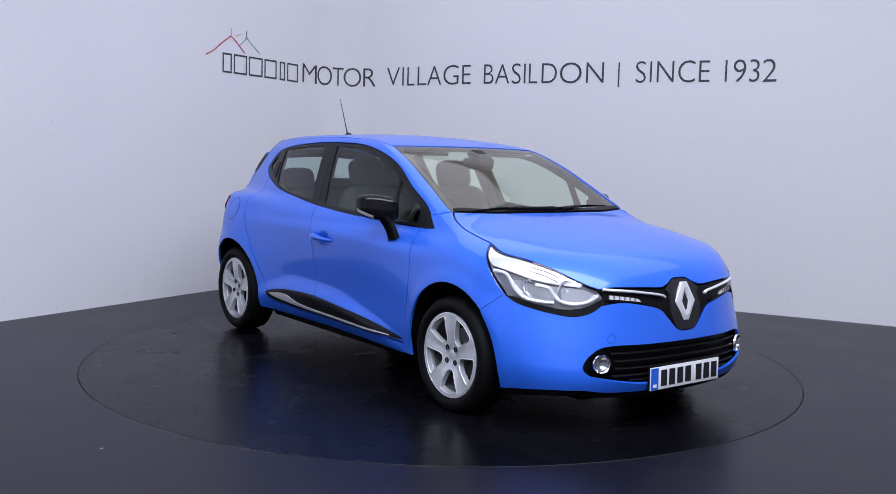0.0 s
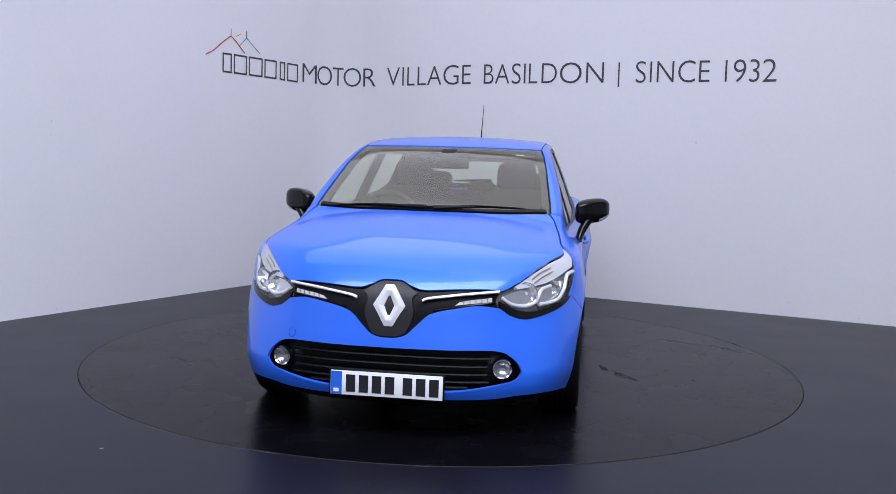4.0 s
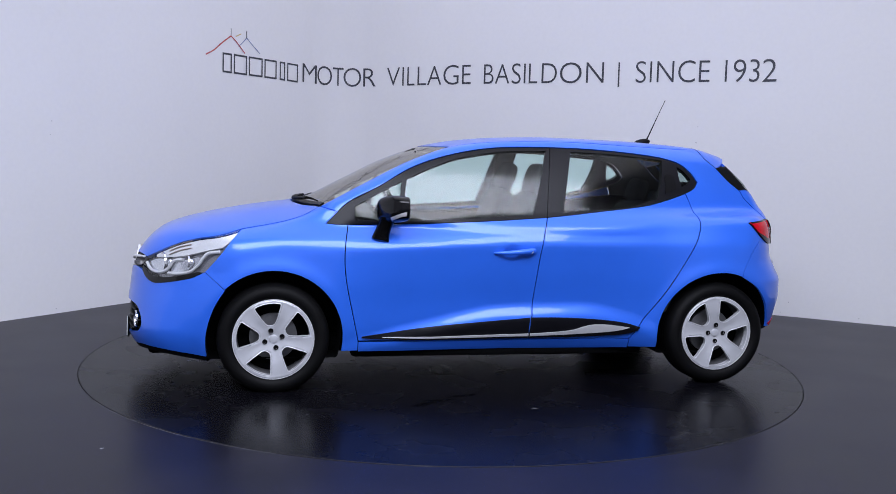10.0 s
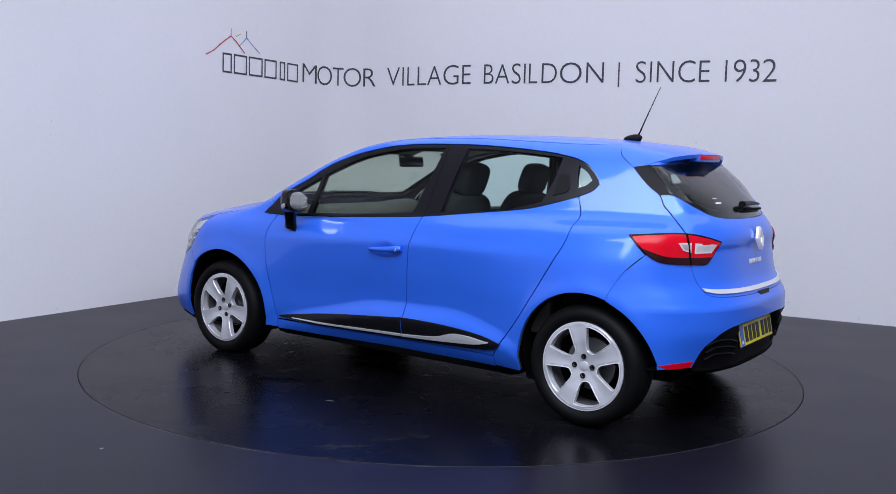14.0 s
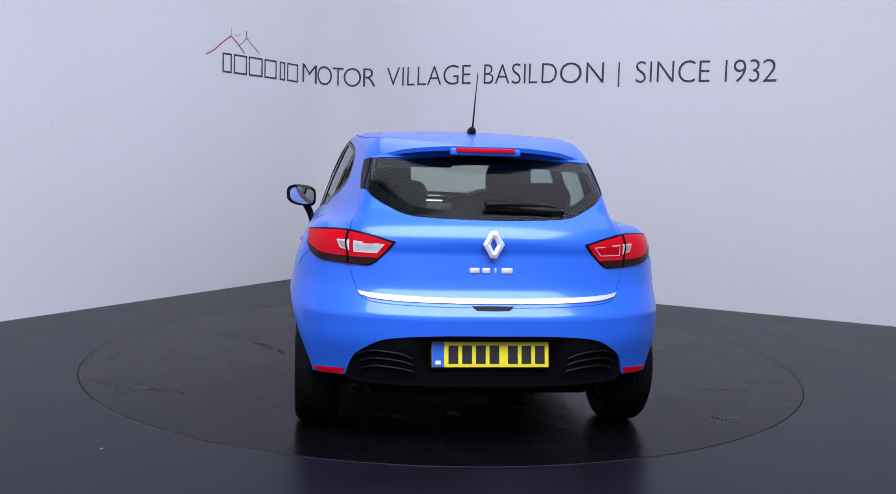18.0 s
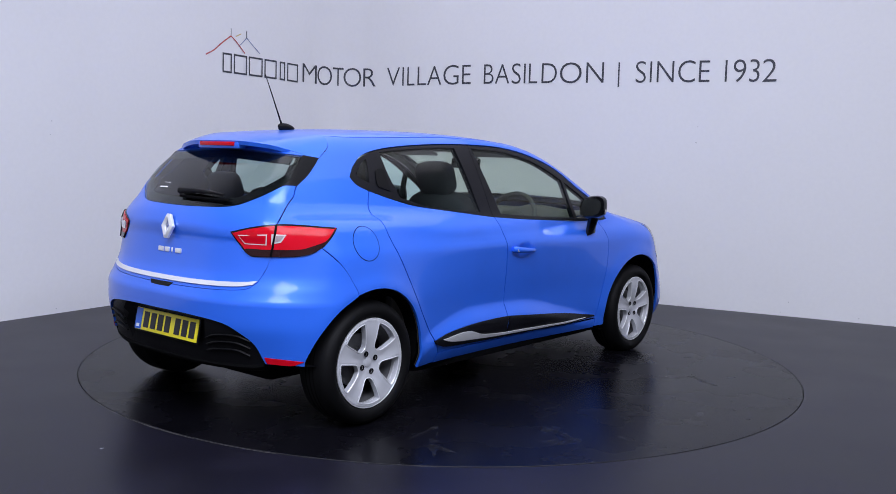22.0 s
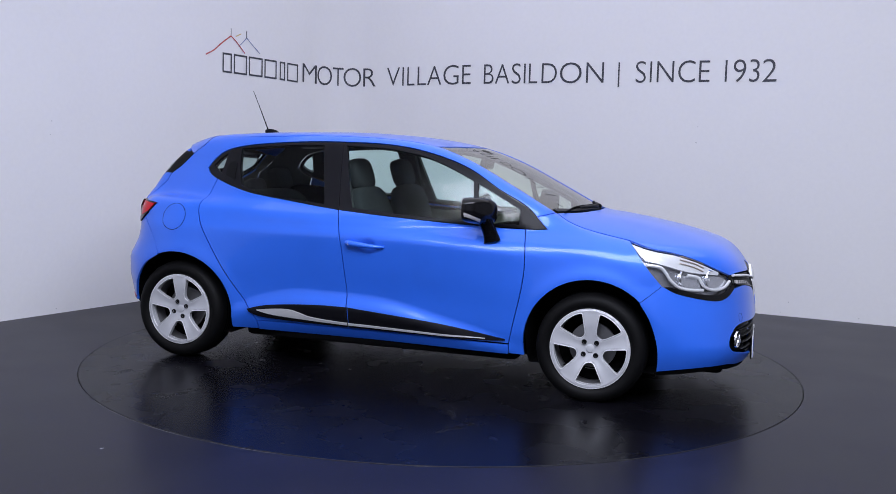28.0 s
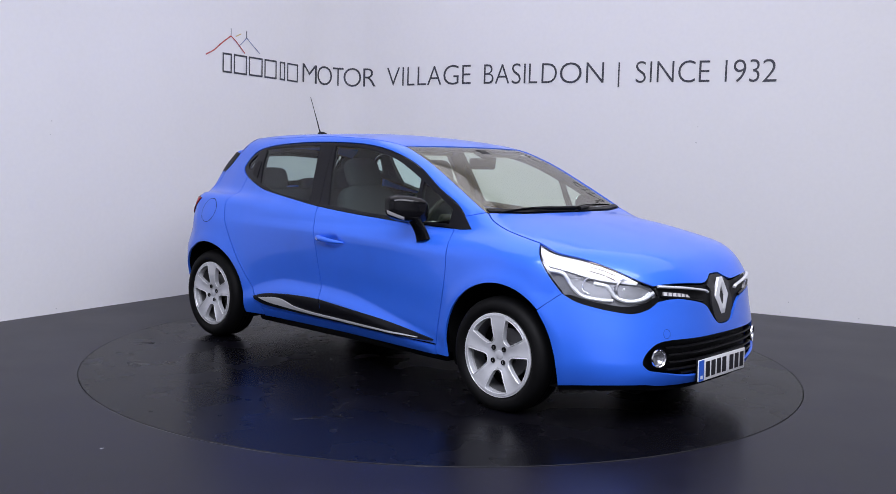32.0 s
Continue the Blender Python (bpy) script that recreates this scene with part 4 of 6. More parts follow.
def wheel(x, side, spin):
    """side: +1 left, -1 right."""
    root = new("wheel")
    root.parent = CAR
    y0 = .842
    high = .292 if x > 0 else .303
    root.location = (x, side * y0, high)
    tyre = lathe([(.216, -.012), (.2225, -.002), (.233, .009), (.252, .015), (.271, .012), (.288, .000), (.299, -.018), (.303, -.045), (.303, -.145), (.298, -.170), (.28, -.187), (.25, -.195), (.225, -.185), (.215, -.18)], 72, True)
    c, s = math.cos(radians(spin)), math.sin(radians(spin))
    for v in tyre.verts:
        # flat where it bears on the deck
        up = max(v.co.z * c - v.co.x * s, .0006 - high)
        along_x = v.co.x * c + v.co.z * s
        v.co.x, v.co.z = along_x * c - up * s, along_x * s + up * c
    part("tyre", tyre, M_RUBBER, root, "black road tyre")
    grooves = bmesh.new()
    for yy in (-.075, -.10, -.125):
        g = lathe([(.3035, yy - .004), (.3038, yy), (.3035, yy + .004)], 48)
        me = bpy.data.meshes.new("g")
        g.to_mesh(me)
        g.free()
        grooves.from_mesh(me)
        bpy.data.meshes.remove(me)
    part("tread_groove", grooves, M_DARK, root)
    root.rotation_euler = (0, radians(spin), 0 if side > 0 else math.pi)
    part("rim", lathe([(.216, -.014), (.2205, -.004), (.2195, .0015), (.2165, .002), (.2135, -.002), (.2015, -.004), (.2005, -.02)], 72), M_BRIGHT, root, "silver alloy wheel rim")
    face = mesh_object("spokes", FACE_V, FACE_F, M_ALLOY, root, "five broad silver spokes", smooth=True)
    for p in face.data.polygons:
        p.use_smooth = len(p.vertices) == 3
    part("brake_disc", lathe([(.0, -.085), (.06, -.08), (.065, -.095), (.13, -.095), (.13, -.115), (0, -.115)], 48), M_ALLOYD, root, "grey brake disc")
    part("rim_barrel", lathe([(.199, -.045), (.196, -.055), (.194, -.10), (.194, -.17)], 64), M_ALLOYD, root, "inner rim barrel, its shade put into a dark colour")
    part("rim_step", lathe([(.2005, -.016), (.1975, -.020), (.196, -.030), (.1995, -.046)], 64), M_BRIGHT, root, "bright inner rim step")
    for ring in FACE_E:
        part("spoke_edge", bead(ring, .0027), M_BRIGHT, root, "bright spoke edge")
    part("wheel_back", lathe([(0, -.125), (.198, -.125)], 48), M_DARK, root)
    part("centre_cap", lathe([(0, -.0150), (.019, -.0152), (.0225, -.0165), (.024, -.021)], 32), M_ALLOY, root, "round silver centre cap")
    for k in range(4):
        a = radians(83 + 90 * k)
        bm = lathe([(0, -.010), (.006, -.010), (.0075, -.012), (.0075, -.03)], 12)
        bmesh.ops.translate(bm, vec=(.048 * math.cos(a), -.004, .048 * math.sin(a)), verts=bm.verts)
        part("wheel_bolt", bm, M_BLACK, root, "dark wheel bolt")
        bm = lathe([(.0070, -.0120), (.0135, -.0085), (.0142, -.012)], 16)
        bmesh.ops.translate(bm, vec=(.048 * math.cos(a), 0, .048 * math.sin(a)), verts=bm.verts)
        part("bolt_recess", bm, M_BLACK, root)
    return root


for wx in (AXF, AXR):
    for sd in (1, -1):
        wheel(wx, sd, (190 if sd > 0 else 216) if wx > 0 else (82 if sd > 0 else -74))
        liner = lathe([(.384, .850), (.384, .50), (.10, .48)], 64)
        for v in list(liner.verts):
            v.co.z = max(v.co.z, .03 if wx < 0 and v.co.x < 0 else -.12)
            if v.co.y > .6:
                v.co.y = .775 + .075 * min(1, max(0, (v.co.z + .05) / .25))
            v.co.x *= .955 + .045 * min(1, max(0, v.co.z) / .20)
        outer = [v for v in liner.verts if v.co.y > .6]
        for v, hit in zip(outer, on_side(*[(v.co.x + wx, v.co.z + ARCH_Z) for v in outer])):
            v.co.y = .70 if np.isnan(hit[1]) else min(v.co.y, hit[1] - .016)
        bmesh.ops.translate(liner, vec=(wx, 0, ARCH_Z), verts=liner.verts)
        if sd < 0:
            bmesh.ops.scale(liner, vec=(1, -1, 1), verts=liner.verts)
        part("wheel_arch_liner", liner, M_DARK, CAR, "black wheel arch liner")
part("underbody", box_bm(0.0, 0, .215, 1.74, 1.50, .10, .03), M_DARK, CAR, "black underbody")
part("front_undertray", box_bm(1.40, 0, .215, 1.16, 1.16, .10, .03), M_DARK, CAR, "black front undertray")
part("rear_undertray", box_bm(-1.25, 0, .275, .80, 1.04, .13, .03), M_DARK, CAR, "black rear undertray")
part("exhaust_pipe", box_bm(-1.45, -.42, .27, .22, .06, .06, .02), M_DARK, CAR, "dark exhaust pipe")


# ---- car details ----
def tube(line, r, n=8, flat=1.0, caps=True):
    """A bmesh tube along 3D points; r may be a list; flat squeezes it upright."""
    p = [Vector(q) for q in line]
    rs = r if isinstance(r, (list, tuple)) else [r] * len(p)
    bm = bmesh.new()
    rings = []
    for i, q in enumerate(p):
        d = (p[min(i + 1, len(p) - 1)] - p[max(i - 1, 0)]).normalized()
        side = d.cross(Vector((0, 0, 1)))
        side = side.normalized() if side.length > 1e-3 else Vector((1, 0, 0))
        up = side.cross(d)
        rings.append([bm.verts.new(q + rs[i] * (math.cos(2 * math.pi * k / n) * side + flat * math.sin(2 * math.pi * k / n) * up)) for k in range(n)])
    for a, b in zip(rings, rings[1:]):
        for k in range(n):
            bm.faces.new((a[k], a[(k + 1) % n], b[(k + 1) % n], b[k]))
    if caps:
        bm.faces.new(rings[0][::-1])
        bm.faces.new(rings[-1])
    return bm


def skin(proj, line, off=0.0, per=6):
    """3D points laid on the skin, smoothed, at a distance from it."""
    uv = smooth_line(proj.flat(np.array(line, float)), per)
    p = proj.solid(uv)
    return p + grad(p) * off


def both_tubes(name, line, r, mat, parents, label="", **kw):
    out = []
    for i, s in enumerate((1, -1)):
        q = np.array(line) * [1, s, 1]
        out.append(part(name, tube(q, r, **kw), mat, parents[i] if isinstance(parents, list) else parents, label))
    return out


def facing(p, n, up=(0, 0, 1)):
    """A pose at p whose z axis looks along n."""
    n = Vector(n).normalized()
    x = Vector(up).cross(n).normalized()
    m = Matrix((x, n.cross(x), n)).transposed().to_4x4()
    return Matrix.Translation(Vector(p)) @ m


def turned(bm, m):
    bmesh.ops.transform(bm, matrix=m, verts=bm.verts)
    return bm


def disc_bm(profile, n=32):
    """A bmesh turned about the z axis from (radius, z) points."""
    bm = lathe(profile, n)
    bmesh.ops.rotate(bm, matrix=Matrix.Rotation(radians(90), 3, "X"), verts=bm.verts)
    return bm


# black rocker trim with its bright strip, one piece for each door
def trim_piece(name, low, high, mat, parents, label, off, depth):
    panel(name, Barrel, outline(Barrel, on_side(*low), on_side(low[-1], high[0]), on_side(*high), on_side(high[-1], low[0])), mat, parents, label, off=off, depth=depth, gap=.0008, grid=.02)


trim_piece("rocker_trim", ((.815, .290), (.70, .281), (.3, .279), (-.144, .283)), ((-.146, .402), (.15, .378), (.449, .347), (.68, .317), (.815, .299)), M_TRIM, O_FRONT_DOOR, "dark grey plastic rocker trim", .010, .02)
trim_piece("rocker_trim", ((-.150, .283), (-.45, .288), (-.70, .300), (-.80, .325)), ((-.815, .343), (-.70, .372), (-.533, .392), (-.33, .402), (-.150, .4025)), M_TRIM, O_REAR_DOOR, "dark grey plastic rocker trim", .010, .02)
trim_piece("trim_strip", ((.700, .289), (.3, .290), (-.143, .297)), ((-.143, .312), (.3, .302), (.700, .295)), M_BRIGHT, O_FRONT_DOOR, "bright metal strip", .015, .008)
trim_piece("trim_strip", ((-.151, .297), (-.40, .306), (-.633, .321), (-.745, .341)), ((-.745, .345), (-.62, .361), (-.53, .363), (-.47, .352), (-.40, .332), (-.30, .321), (-.151, .312)), M_BRIGHT, O_REAR_DOOR, "bright metal strip", .015, .008)


# door handles
for i, s in enumerate((1, -1)):
    door = O_FRONT_DOOR[i]
    panel("handle_cup", Barrel, CUP, M_PAINT, door, "recessed handle cup", off=0, depth=.003, gap=-.003, grid=.012, sides=(s,),
          lift=lambda uv, p: -.038 * np.clip(1 - (((p[:, 0] + .028) / .062) ** 2 + ((p[:, 2] - .777) / .051) ** 2) ** 1.5, 0, 1))
    q = on_side((.080, .772), (.05, .774), (.01, .777), (-.05, .781), (-.11, .785), (-.156, .788))
    q = q + grad(q) * np.array([[.003], [.014], [.024], [.026], [.022], [.010]])
    part("door_handle", tube(smooth_line(q * [1, s, 1]), [.005 + .0125 * min(1, 1.2 * k / 30) ** .8 * min(1, (31 - k) / 3) ** .5 for k in range(31)], n=12, flat=1.05), M_PAINT, door, "blue painted door handle")
    q = on_side((-.130, .786))
    part("lock", turned(disc_bm([(0, .004), (.009, .004), (.011, 0)], 16), facing((q[0] + grad(q)[0] * .030) * [1, s, 1], (0, s, .1))), M_SATIN, door, "small bright lock plug")

# hidden handles of the rear doors
panel("rear_door_handle", Barrel, outline(Barrel, on_side((-1.007, 1.215), (-1.015, 1.232), (-1.036, 1.236), (-1.066, 1.228), (-1.076, 1.205), (-1.082, 1.159), (-1.074, 1.138)), on_side((-1.074, 1.138), (-1.0, 1.115)), on_side((-1.0, 1.115), (-1.007, 1.215))),
      M_BLACK, O_REAR_DOOR, "black handle recess in the window frame", off=.003, depth=.012, grid=.012)

# fuel flap on the driver's side
for k, (r0, r1, mat, nm) in enumerate(((.0785, .0815, M_DARK, "flap_gap"),)):
    ring_out = outline(Barrel, on_side(*[(-1.335 + r1 * math.cos(a), .883 + r1 * math.sin(a)) for a in np.linspace(0, 2 * math.pi, 49)[:-1]]))
    ring_in = outline(Barrel, on_side(*[(-1.335 + r0 * math.cos(a), .883 + r0 * math.sin(a)) for a in np.linspace(0, 2 * math.pi, 49)[:-1]]))
    panel(nm, Barrel, ring_out, mat, O_BODY_SIDE[1], "thin dark gap of the fuel flap", holes=[ring_in], off=.0008, depth=.002, gap=0, grid=.03, sides=(-1,))
panel("fuel_flap", Barrel, ring_in, M_PAINT, O_BODY_SIDE[1], "round blue fuel flap", off=.001, depth=.003, gap=0, grid=.03, sides=(-1,))


# mirrors
MIR = Vector((.645, .888, 1.012))


def mirror_point(az, el, grow=1.0):
    """A point of the mirror housing's skin; az 0 looks ahead, 90 outward."""
    c = (math.cos(el) * math.cos(az), math.cos(el) * math.sin(az), math.sin(el))
    x, y, z = (math.copysign(abs(k) ** e, k) for k, e in zip(c, (.62, .55, .55)))
    taper = 1 - .22 * max(0, y) ** 2
    px = x * (.075 if x > 0 else .060) * (1 - .2 * max(0, y)) - .048 * y
    return Vector((px * grow, y * .099 * grow, z * .072 * taper * grow + .012 * y)) + MIR


def mirror_patch(az0, az1, el0, el1, n, m, grow):
    bm = bmesh.new()
    rows = []
    for i in range(n + 1):
        a = i / n
        rows.append([bm.verts.new(mirror_point(radians(az0 + (az1 - az0) * a), radians(el0(a) + (el1(a) - el0(a)) * j / m), grow)) for j in range(m + 1)])
    for p, q in zip(rows, rows[1:]):
        for j in range(m):
            bm.faces.new((p[j], q[j], q[j + 1], p[j + 1]))
    return bm


for i, s in enumerate((1, -1)):
    bm = mirror_patch(0, 360, lambda a: -90, lambda a: 90, 40, 24, 1.0)
    bmesh.ops.remove_doubles(bm, verts=bm.verts, dist=1e-5)
    for v in bm.verts:
        v.co.x = max(v.co.x, MIR.x - .048 - .09 * (v.co.y - MIR.y))
    bmesh.ops.recalc_face_normals(bm, faces=bm.faces)
    bmesh.ops.scale(bm, vec=(1, s, 1), verts=bm.verts)
    mir = part("door_mirror", bm, M_GLOSS, CAR, "gloss black door mirror housing", angle=50)
    glass = bmesh.new()
    ring = [(.080 * math.copysign(abs(math.cos(a)) ** .6, math.cos(a)), .056 * math.copysign(abs(math.sin(a)) ** .6, math.sin(a))) for a in np.linspace(0, 2 * math.pi, 41)[:-1]]
    glass.faces.new([glass.verts.new((MIR.x - .0515 - .09 * (y - .004), (MIR.y - .004 + y) * s, MIR.z + z * (1 - .25 * max(0, y / .080) ** 2) + .012 * y / .1)) for y, z in ring])
    ext = bmesh.ops.extrude_face_region(glass, geom=glass.faces[:])
    bmesh.ops.translate(glass, vec=(.008, 0, 0), verts=[v for v in ext["geom"] if isinstance(v, bmesh.types.BMVert)])
    part("mirror_glass", glass, M_MIRROR, mir, "silvered mirror glass")
    ind = mirror_patch(15, 88, lambda a: -57 + 25 * a, lambda a: -30 + 22 * a, 22, 5, 1.025)
    bmesh.ops.scale(ind, vec=(1, s, 1), verts=ind.verts)
    bmesh.ops.recalc_face_normals(ind, faces=ind.faces)
    part("side_repeater", ind, M_CLEARL, mir, "clear indicator strip")
    foot = bmesh.new()
    rows = []
    for k in range(9):
        a = k / 8
        cx, cy, cz = .722 - .036 * a ** 1.5, .818 + .050 * a ** 1.6, .838 + .125 * a
        hx, hy = .048 - .008 * math.sin(math.pi * a), .020 + .012 * a
        rows.append([foot.verts.new((cx + hx * math.copysign(abs(math.cos(t)) ** .7, math.cos(t)), (cy + hy * math.sin(t)) * s, cz + .014 * math.cos(t) * (1 - a))) for t in np.linspace(0, 2 * math.pi, 25)[:-1]])
    for p, q in zip(rows, rows[1:]):
        for k in range(24):
            foot.faces.new((p[k], p[(k + 1) % 24], q[(k + 1) % 24], q[k]))
    foot.faces.new(rows[0][::-1])
    foot.faces.new(rows[-1])
    bmesh.ops.recalc_face_normals(foot, faces=foot.faces)
    part("mirror_arm", foot, M_GLOSS, mir, "black mirror foot")


# number plates: bars stand for the registration
def number_plate(x, z, tilt, face, label, sign):
    m = Matrix.Translation((x, 0, z)) @ Matrix.Rotation(radians(tilt), 4, "Y")
    plate = part("number_plate", turned(box_bm(0, 0, 0, .008, .52, .111, .003, 2), m), face, CAR, label)
    part("plate_surround", turned(box_bm(-.006 * sign, 0, 0, .008, .535, .125, .003, 2), m), M_BLACK, plate)
    part("plate_band", turned(box_bm(.0046 * sign, -.232 * sign, 0, .002, .052, .105), m), M_PLATEBLUE, plate, "blue end band", smooth=False)
    part("band_mark", turned(box_bm(.006 * sign, -.232 * sign, -.034, .0015, .024, .016), m), M_WHITE, plate, "small pale mark", smooth=False)
    y = -.19
    for k in range(7):
        part("registration_bar", turned(box_bm(.0052 * sign, (y + .025) * sign, 0, .002, .043, .079), m), M_INK, plate, "plain black bar", smooth=False)
        y += .0605 + (.022 if k == 3 else 0)
    return plate


number_plate(2.124, .266, -1.5, M_WHITE, "white front number plate with plain bars", 1)
number_plate(-1.868, .446, 11, M_YELLOW, "yellow rear number plate with plain bars", -1)


# diamond emblems
def emblem(w, h, m, parent, label):
    bm = bmesh.new()
    out = [(w / 2, .0), (w * .13, h / 2), (-w * .13, h / 2), (-w / 2, 0), (-w * .13, -h / 2), (w * .13, -h / 2)]
    ins = [(w * .155, 0), (w * .03, h * .22), (-w * .03, h * .22), (-w * .155, 0), (-w * .03, -h * .22), (w * .03, -h * .22)]
    mid = [((a[0] + b[0]) / 2, (a[1] + b[1]) / 2) for a, b in zip(out, ins)]
    rings = [[bm.verts.new((x, y, z)) for x, y in r] for r, z in ((out, -.010), (out, .003), (mid, .011), (ins, .003), (ins, -.010))]
    for a, b in zip(rings, rings[1:]):
        for k in range(6):
            bm.faces.new((a[k], a[(k + 1) % 6], b[(k + 1) % 6], b[k]))
    bmesh.ops.bevel(bm, geom=bm.edges[:], offset=.0012, segments=1, affect="EDGES")
    return part("emblem", turned(bm, m), M_BRIGHT, parent, label, angle=20)


emblem(.150, .190, facing((2.098, 0, .628), (1, 0, .14)), CAR, "chrome diamond emblem")
emblem(.096, .120, facing((-1.862, 0, .930), (-1, 0, .16)), CAR, "chrome diamond emblem")
for k, y in enumerate((.080, .028, -.014, -.066)):
    q = Rear.solid(Rear.flat(np.array([(-1.85, y, .813)])))[0]
    w = (.044, .036, .009, .050)[k]
    part("model_badge_bar", turned(box_bm(0, 0, .003, w, .024, .008, .0035, 2), facing(q, (-1, 0, .05))), M_BRIGHT, O_TAILGATE[0], "plain chrome bar")

# upper grille: emblem housing, bright strips, lamps
HOUSING = outline(Front, mirrored(np.array([(2.06, .125, .688), (2.05, .085, .716), (2.035, .045, .736), (2.03, 0, .738)])), np.array([(2.06, -.125, .688), (2.09, -.105, .66), (2.10, -.115, .60), (2.114, -.10, .545), (2.12, -.075, .502), (2.124, -.035, .488)]),
                  np.array([(2.124, -.035, .488), (2.124, .035, .488)]), np.array([(2.124, .035, .488), (2.12, .075, .502), (2.114, .10, .545), (2.10, .115, .60), (2.09, .105, .66), (2.06, .125, .688)]))
panel("emblem_housing", Front, HOUSING, M_HOUSING, O_UPPER_GRILLE[0], "satin black emblem housing", both=False, off=-.003, depth=.02, grid=.02)
STRIP_L = np.array([(1.985, .478, .700), (2.045, .34, .688), (2.085, .185, .667), (2.09, .150, .655)])
both_tubes("grille_strip", skin(Front, STRIP_L, .005), .0095, M_BRIGHT, O_UPPER_GRILLE[0], "bright chrome grille strip", n=10, flat=.75)
LINE1 = np.array([(2.01, .47, .665), (2.06, .33, .650), (2.09, .20, .628)])
both_tubes("grille_bar", skin(Front, LINE1 - [0, 0, .012], -.006), .007, M_GLOSS, O_UPPER_GRILLE[0], "gloss black grille bar", n=8)
both_tubes("grille_bar", skin(Front, LINE1[1:] - [0, 0, .034], -.006), .006, M_GLOSS, O_UPPER_GRILLE[0], "gloss black grille bar", n=8)
DRL = outline(Front, np.array([(2.01, .452, .674), (2.05, .36, .664), (2.07, .315, .655)]), np.array([(2.07, .315, .655), (2.07, .295, .640)]), np.array([(2.07, .295, .640), (2.05, .36, .648), (2.01, .452, .656)]), np.array([(2.01, .452, .656), (2.01, .452, .674)]))
drl = panel("running_light", Front, DRL, M_CLEARL, O_UPPER_GRILLE[0], "white daytime running light", off=-.001, depth=.012, gap=0, grid=.02)
for i, s in enumerate((1, -1)):
    for yy in (.43, .405, .38, .355, .33):
        q = Front.solid(Front.flat(np.array([(2.03 + (.39 - yy) * .4, yy, .659 + (yy - .39) * .12)])))[0]
        part("running_light_rib", box_bm(q[0] + .001, q[1] * s, q[2], .006, .003, .016), M_ALLOYD, drl[i], "thin rib", smooth=False)

# lower grille slats and fog lamps
for z, half in ((.402, .46), (.365, .44), (.328, .44), (.292, .45), (.262, .36)):
    ys = np.linspace(-half, half, 25)
    line = Front.solid(np.stack([.85 * np.arctan2(ys, .92 - .35 * np.abs(ys) ** 2), np.full(25, z)], 1))
    line = line - grad(line) * .022
    part("grille_slat", tube(line, .011, n=8, flat=.55), M_BLACK, O_FRONT_BUMPER[0], "black grille slat")
for s in (1, -1):
    q = Front.solid(Front.flat(np.array([[2.07, .530, .356]])))
    n = np.array([.96, .28, 0])
    m = facing(q[0] * [1, s, 1] + n * [1, s, 1] * -.012, n * [1, s, 1])
    part("fog_bezel", turned(disc_bm([(.039, -.025), (.047, .004), (.044, .012), (.039, .007), (.037, -.006)], 40), m), M_CHROME, O_FRONT_BUMPER[0], "chrome fog lamp ring")
    part("fog_lamp", turned(disc_bm([(0, -.024), (.012, -.022), (.027, -.013), (.038, .000)], 32), m), M_LAMPBACK, O_FRONT_BUMPER[0], "round fog lamp reflector")
    part("fog_glass", turned(disc_bm([(0, .006), (.020, .004), (.038, -.001)], 32), m), M_LAMPGLASS, O_FRONT_BUMPER[0], "clear fog lamp cover")
CAP = [outline(Front, snap(*[(2.065, .474 + r * math.cos(a), .472 + r * math.sin(a)) for a in np.linspace(0, 2 * math.pi, 33)[:-1]])) for r in (.0228, .0216)]
panel("towing_cap_gap", Front, CAP[0], M_DARK, O_FRONT_BUMPER[0], "thin dark gap of the towing-eye cap", holes=[CAP[1]], off=.0006, depth=.002, gap=0, grid=.03, sides=(-1,))



def skirt(name, line, drop, tuck, parent, label):
    """A black band hanging below a line on the skin, its lower edge tucked in towards the car's middle."""
    p = np.array(line, float)
    n = grad(p) * [1, 1, 0]
    n /= np.maximum(np.linalg.norm(n, axis=1), 1e-6)[:, None]
    down = np.array([0, 0, -drop])
    bm = bmesh.new()
    rows = [[bm.verts.new(q) for q in r] for r in zip(p - n * .008 + [0, 0, .012], p - n * .006, p - n * (.006 + tuck * .4) + down * .7, p - n * (.012 + tuck) + down, p - n * .12 + down, p - n * .12 + [0, 0, .012])]
    for u, v in zip(rows, rows[1:]):
        for j in range(5):
            bm.faces.new((u[j], u[j + 1], v[j + 1], v[j]))
    return part(name, bm, M_DARK, parent, label)


skirt("chin_spoiler", skin(Front, mirrored(P_BUMP_LOW), 0.0, 4), .036, .030, O_FRONT_BUMPER[0], "black lower lip")
for s in (1, -1):
    edge = on_side(*[(x, .212) for x in np.linspace(.84, -.80, 24)])
    skirt("sill_skirt", edge * [1, s, 1], .034, .050, O_SILL[0 if s > 0 else 1], "black lower sill edge")
    edge = skin(Rear, np.vstack([P_RB_LOW, P_DIFF[1:]]), 0, 6)
    skirt("rear_valance", edge * [1, s, 1], .022, .030, O_REAR_BUMPER[0], "black lower rear valance")

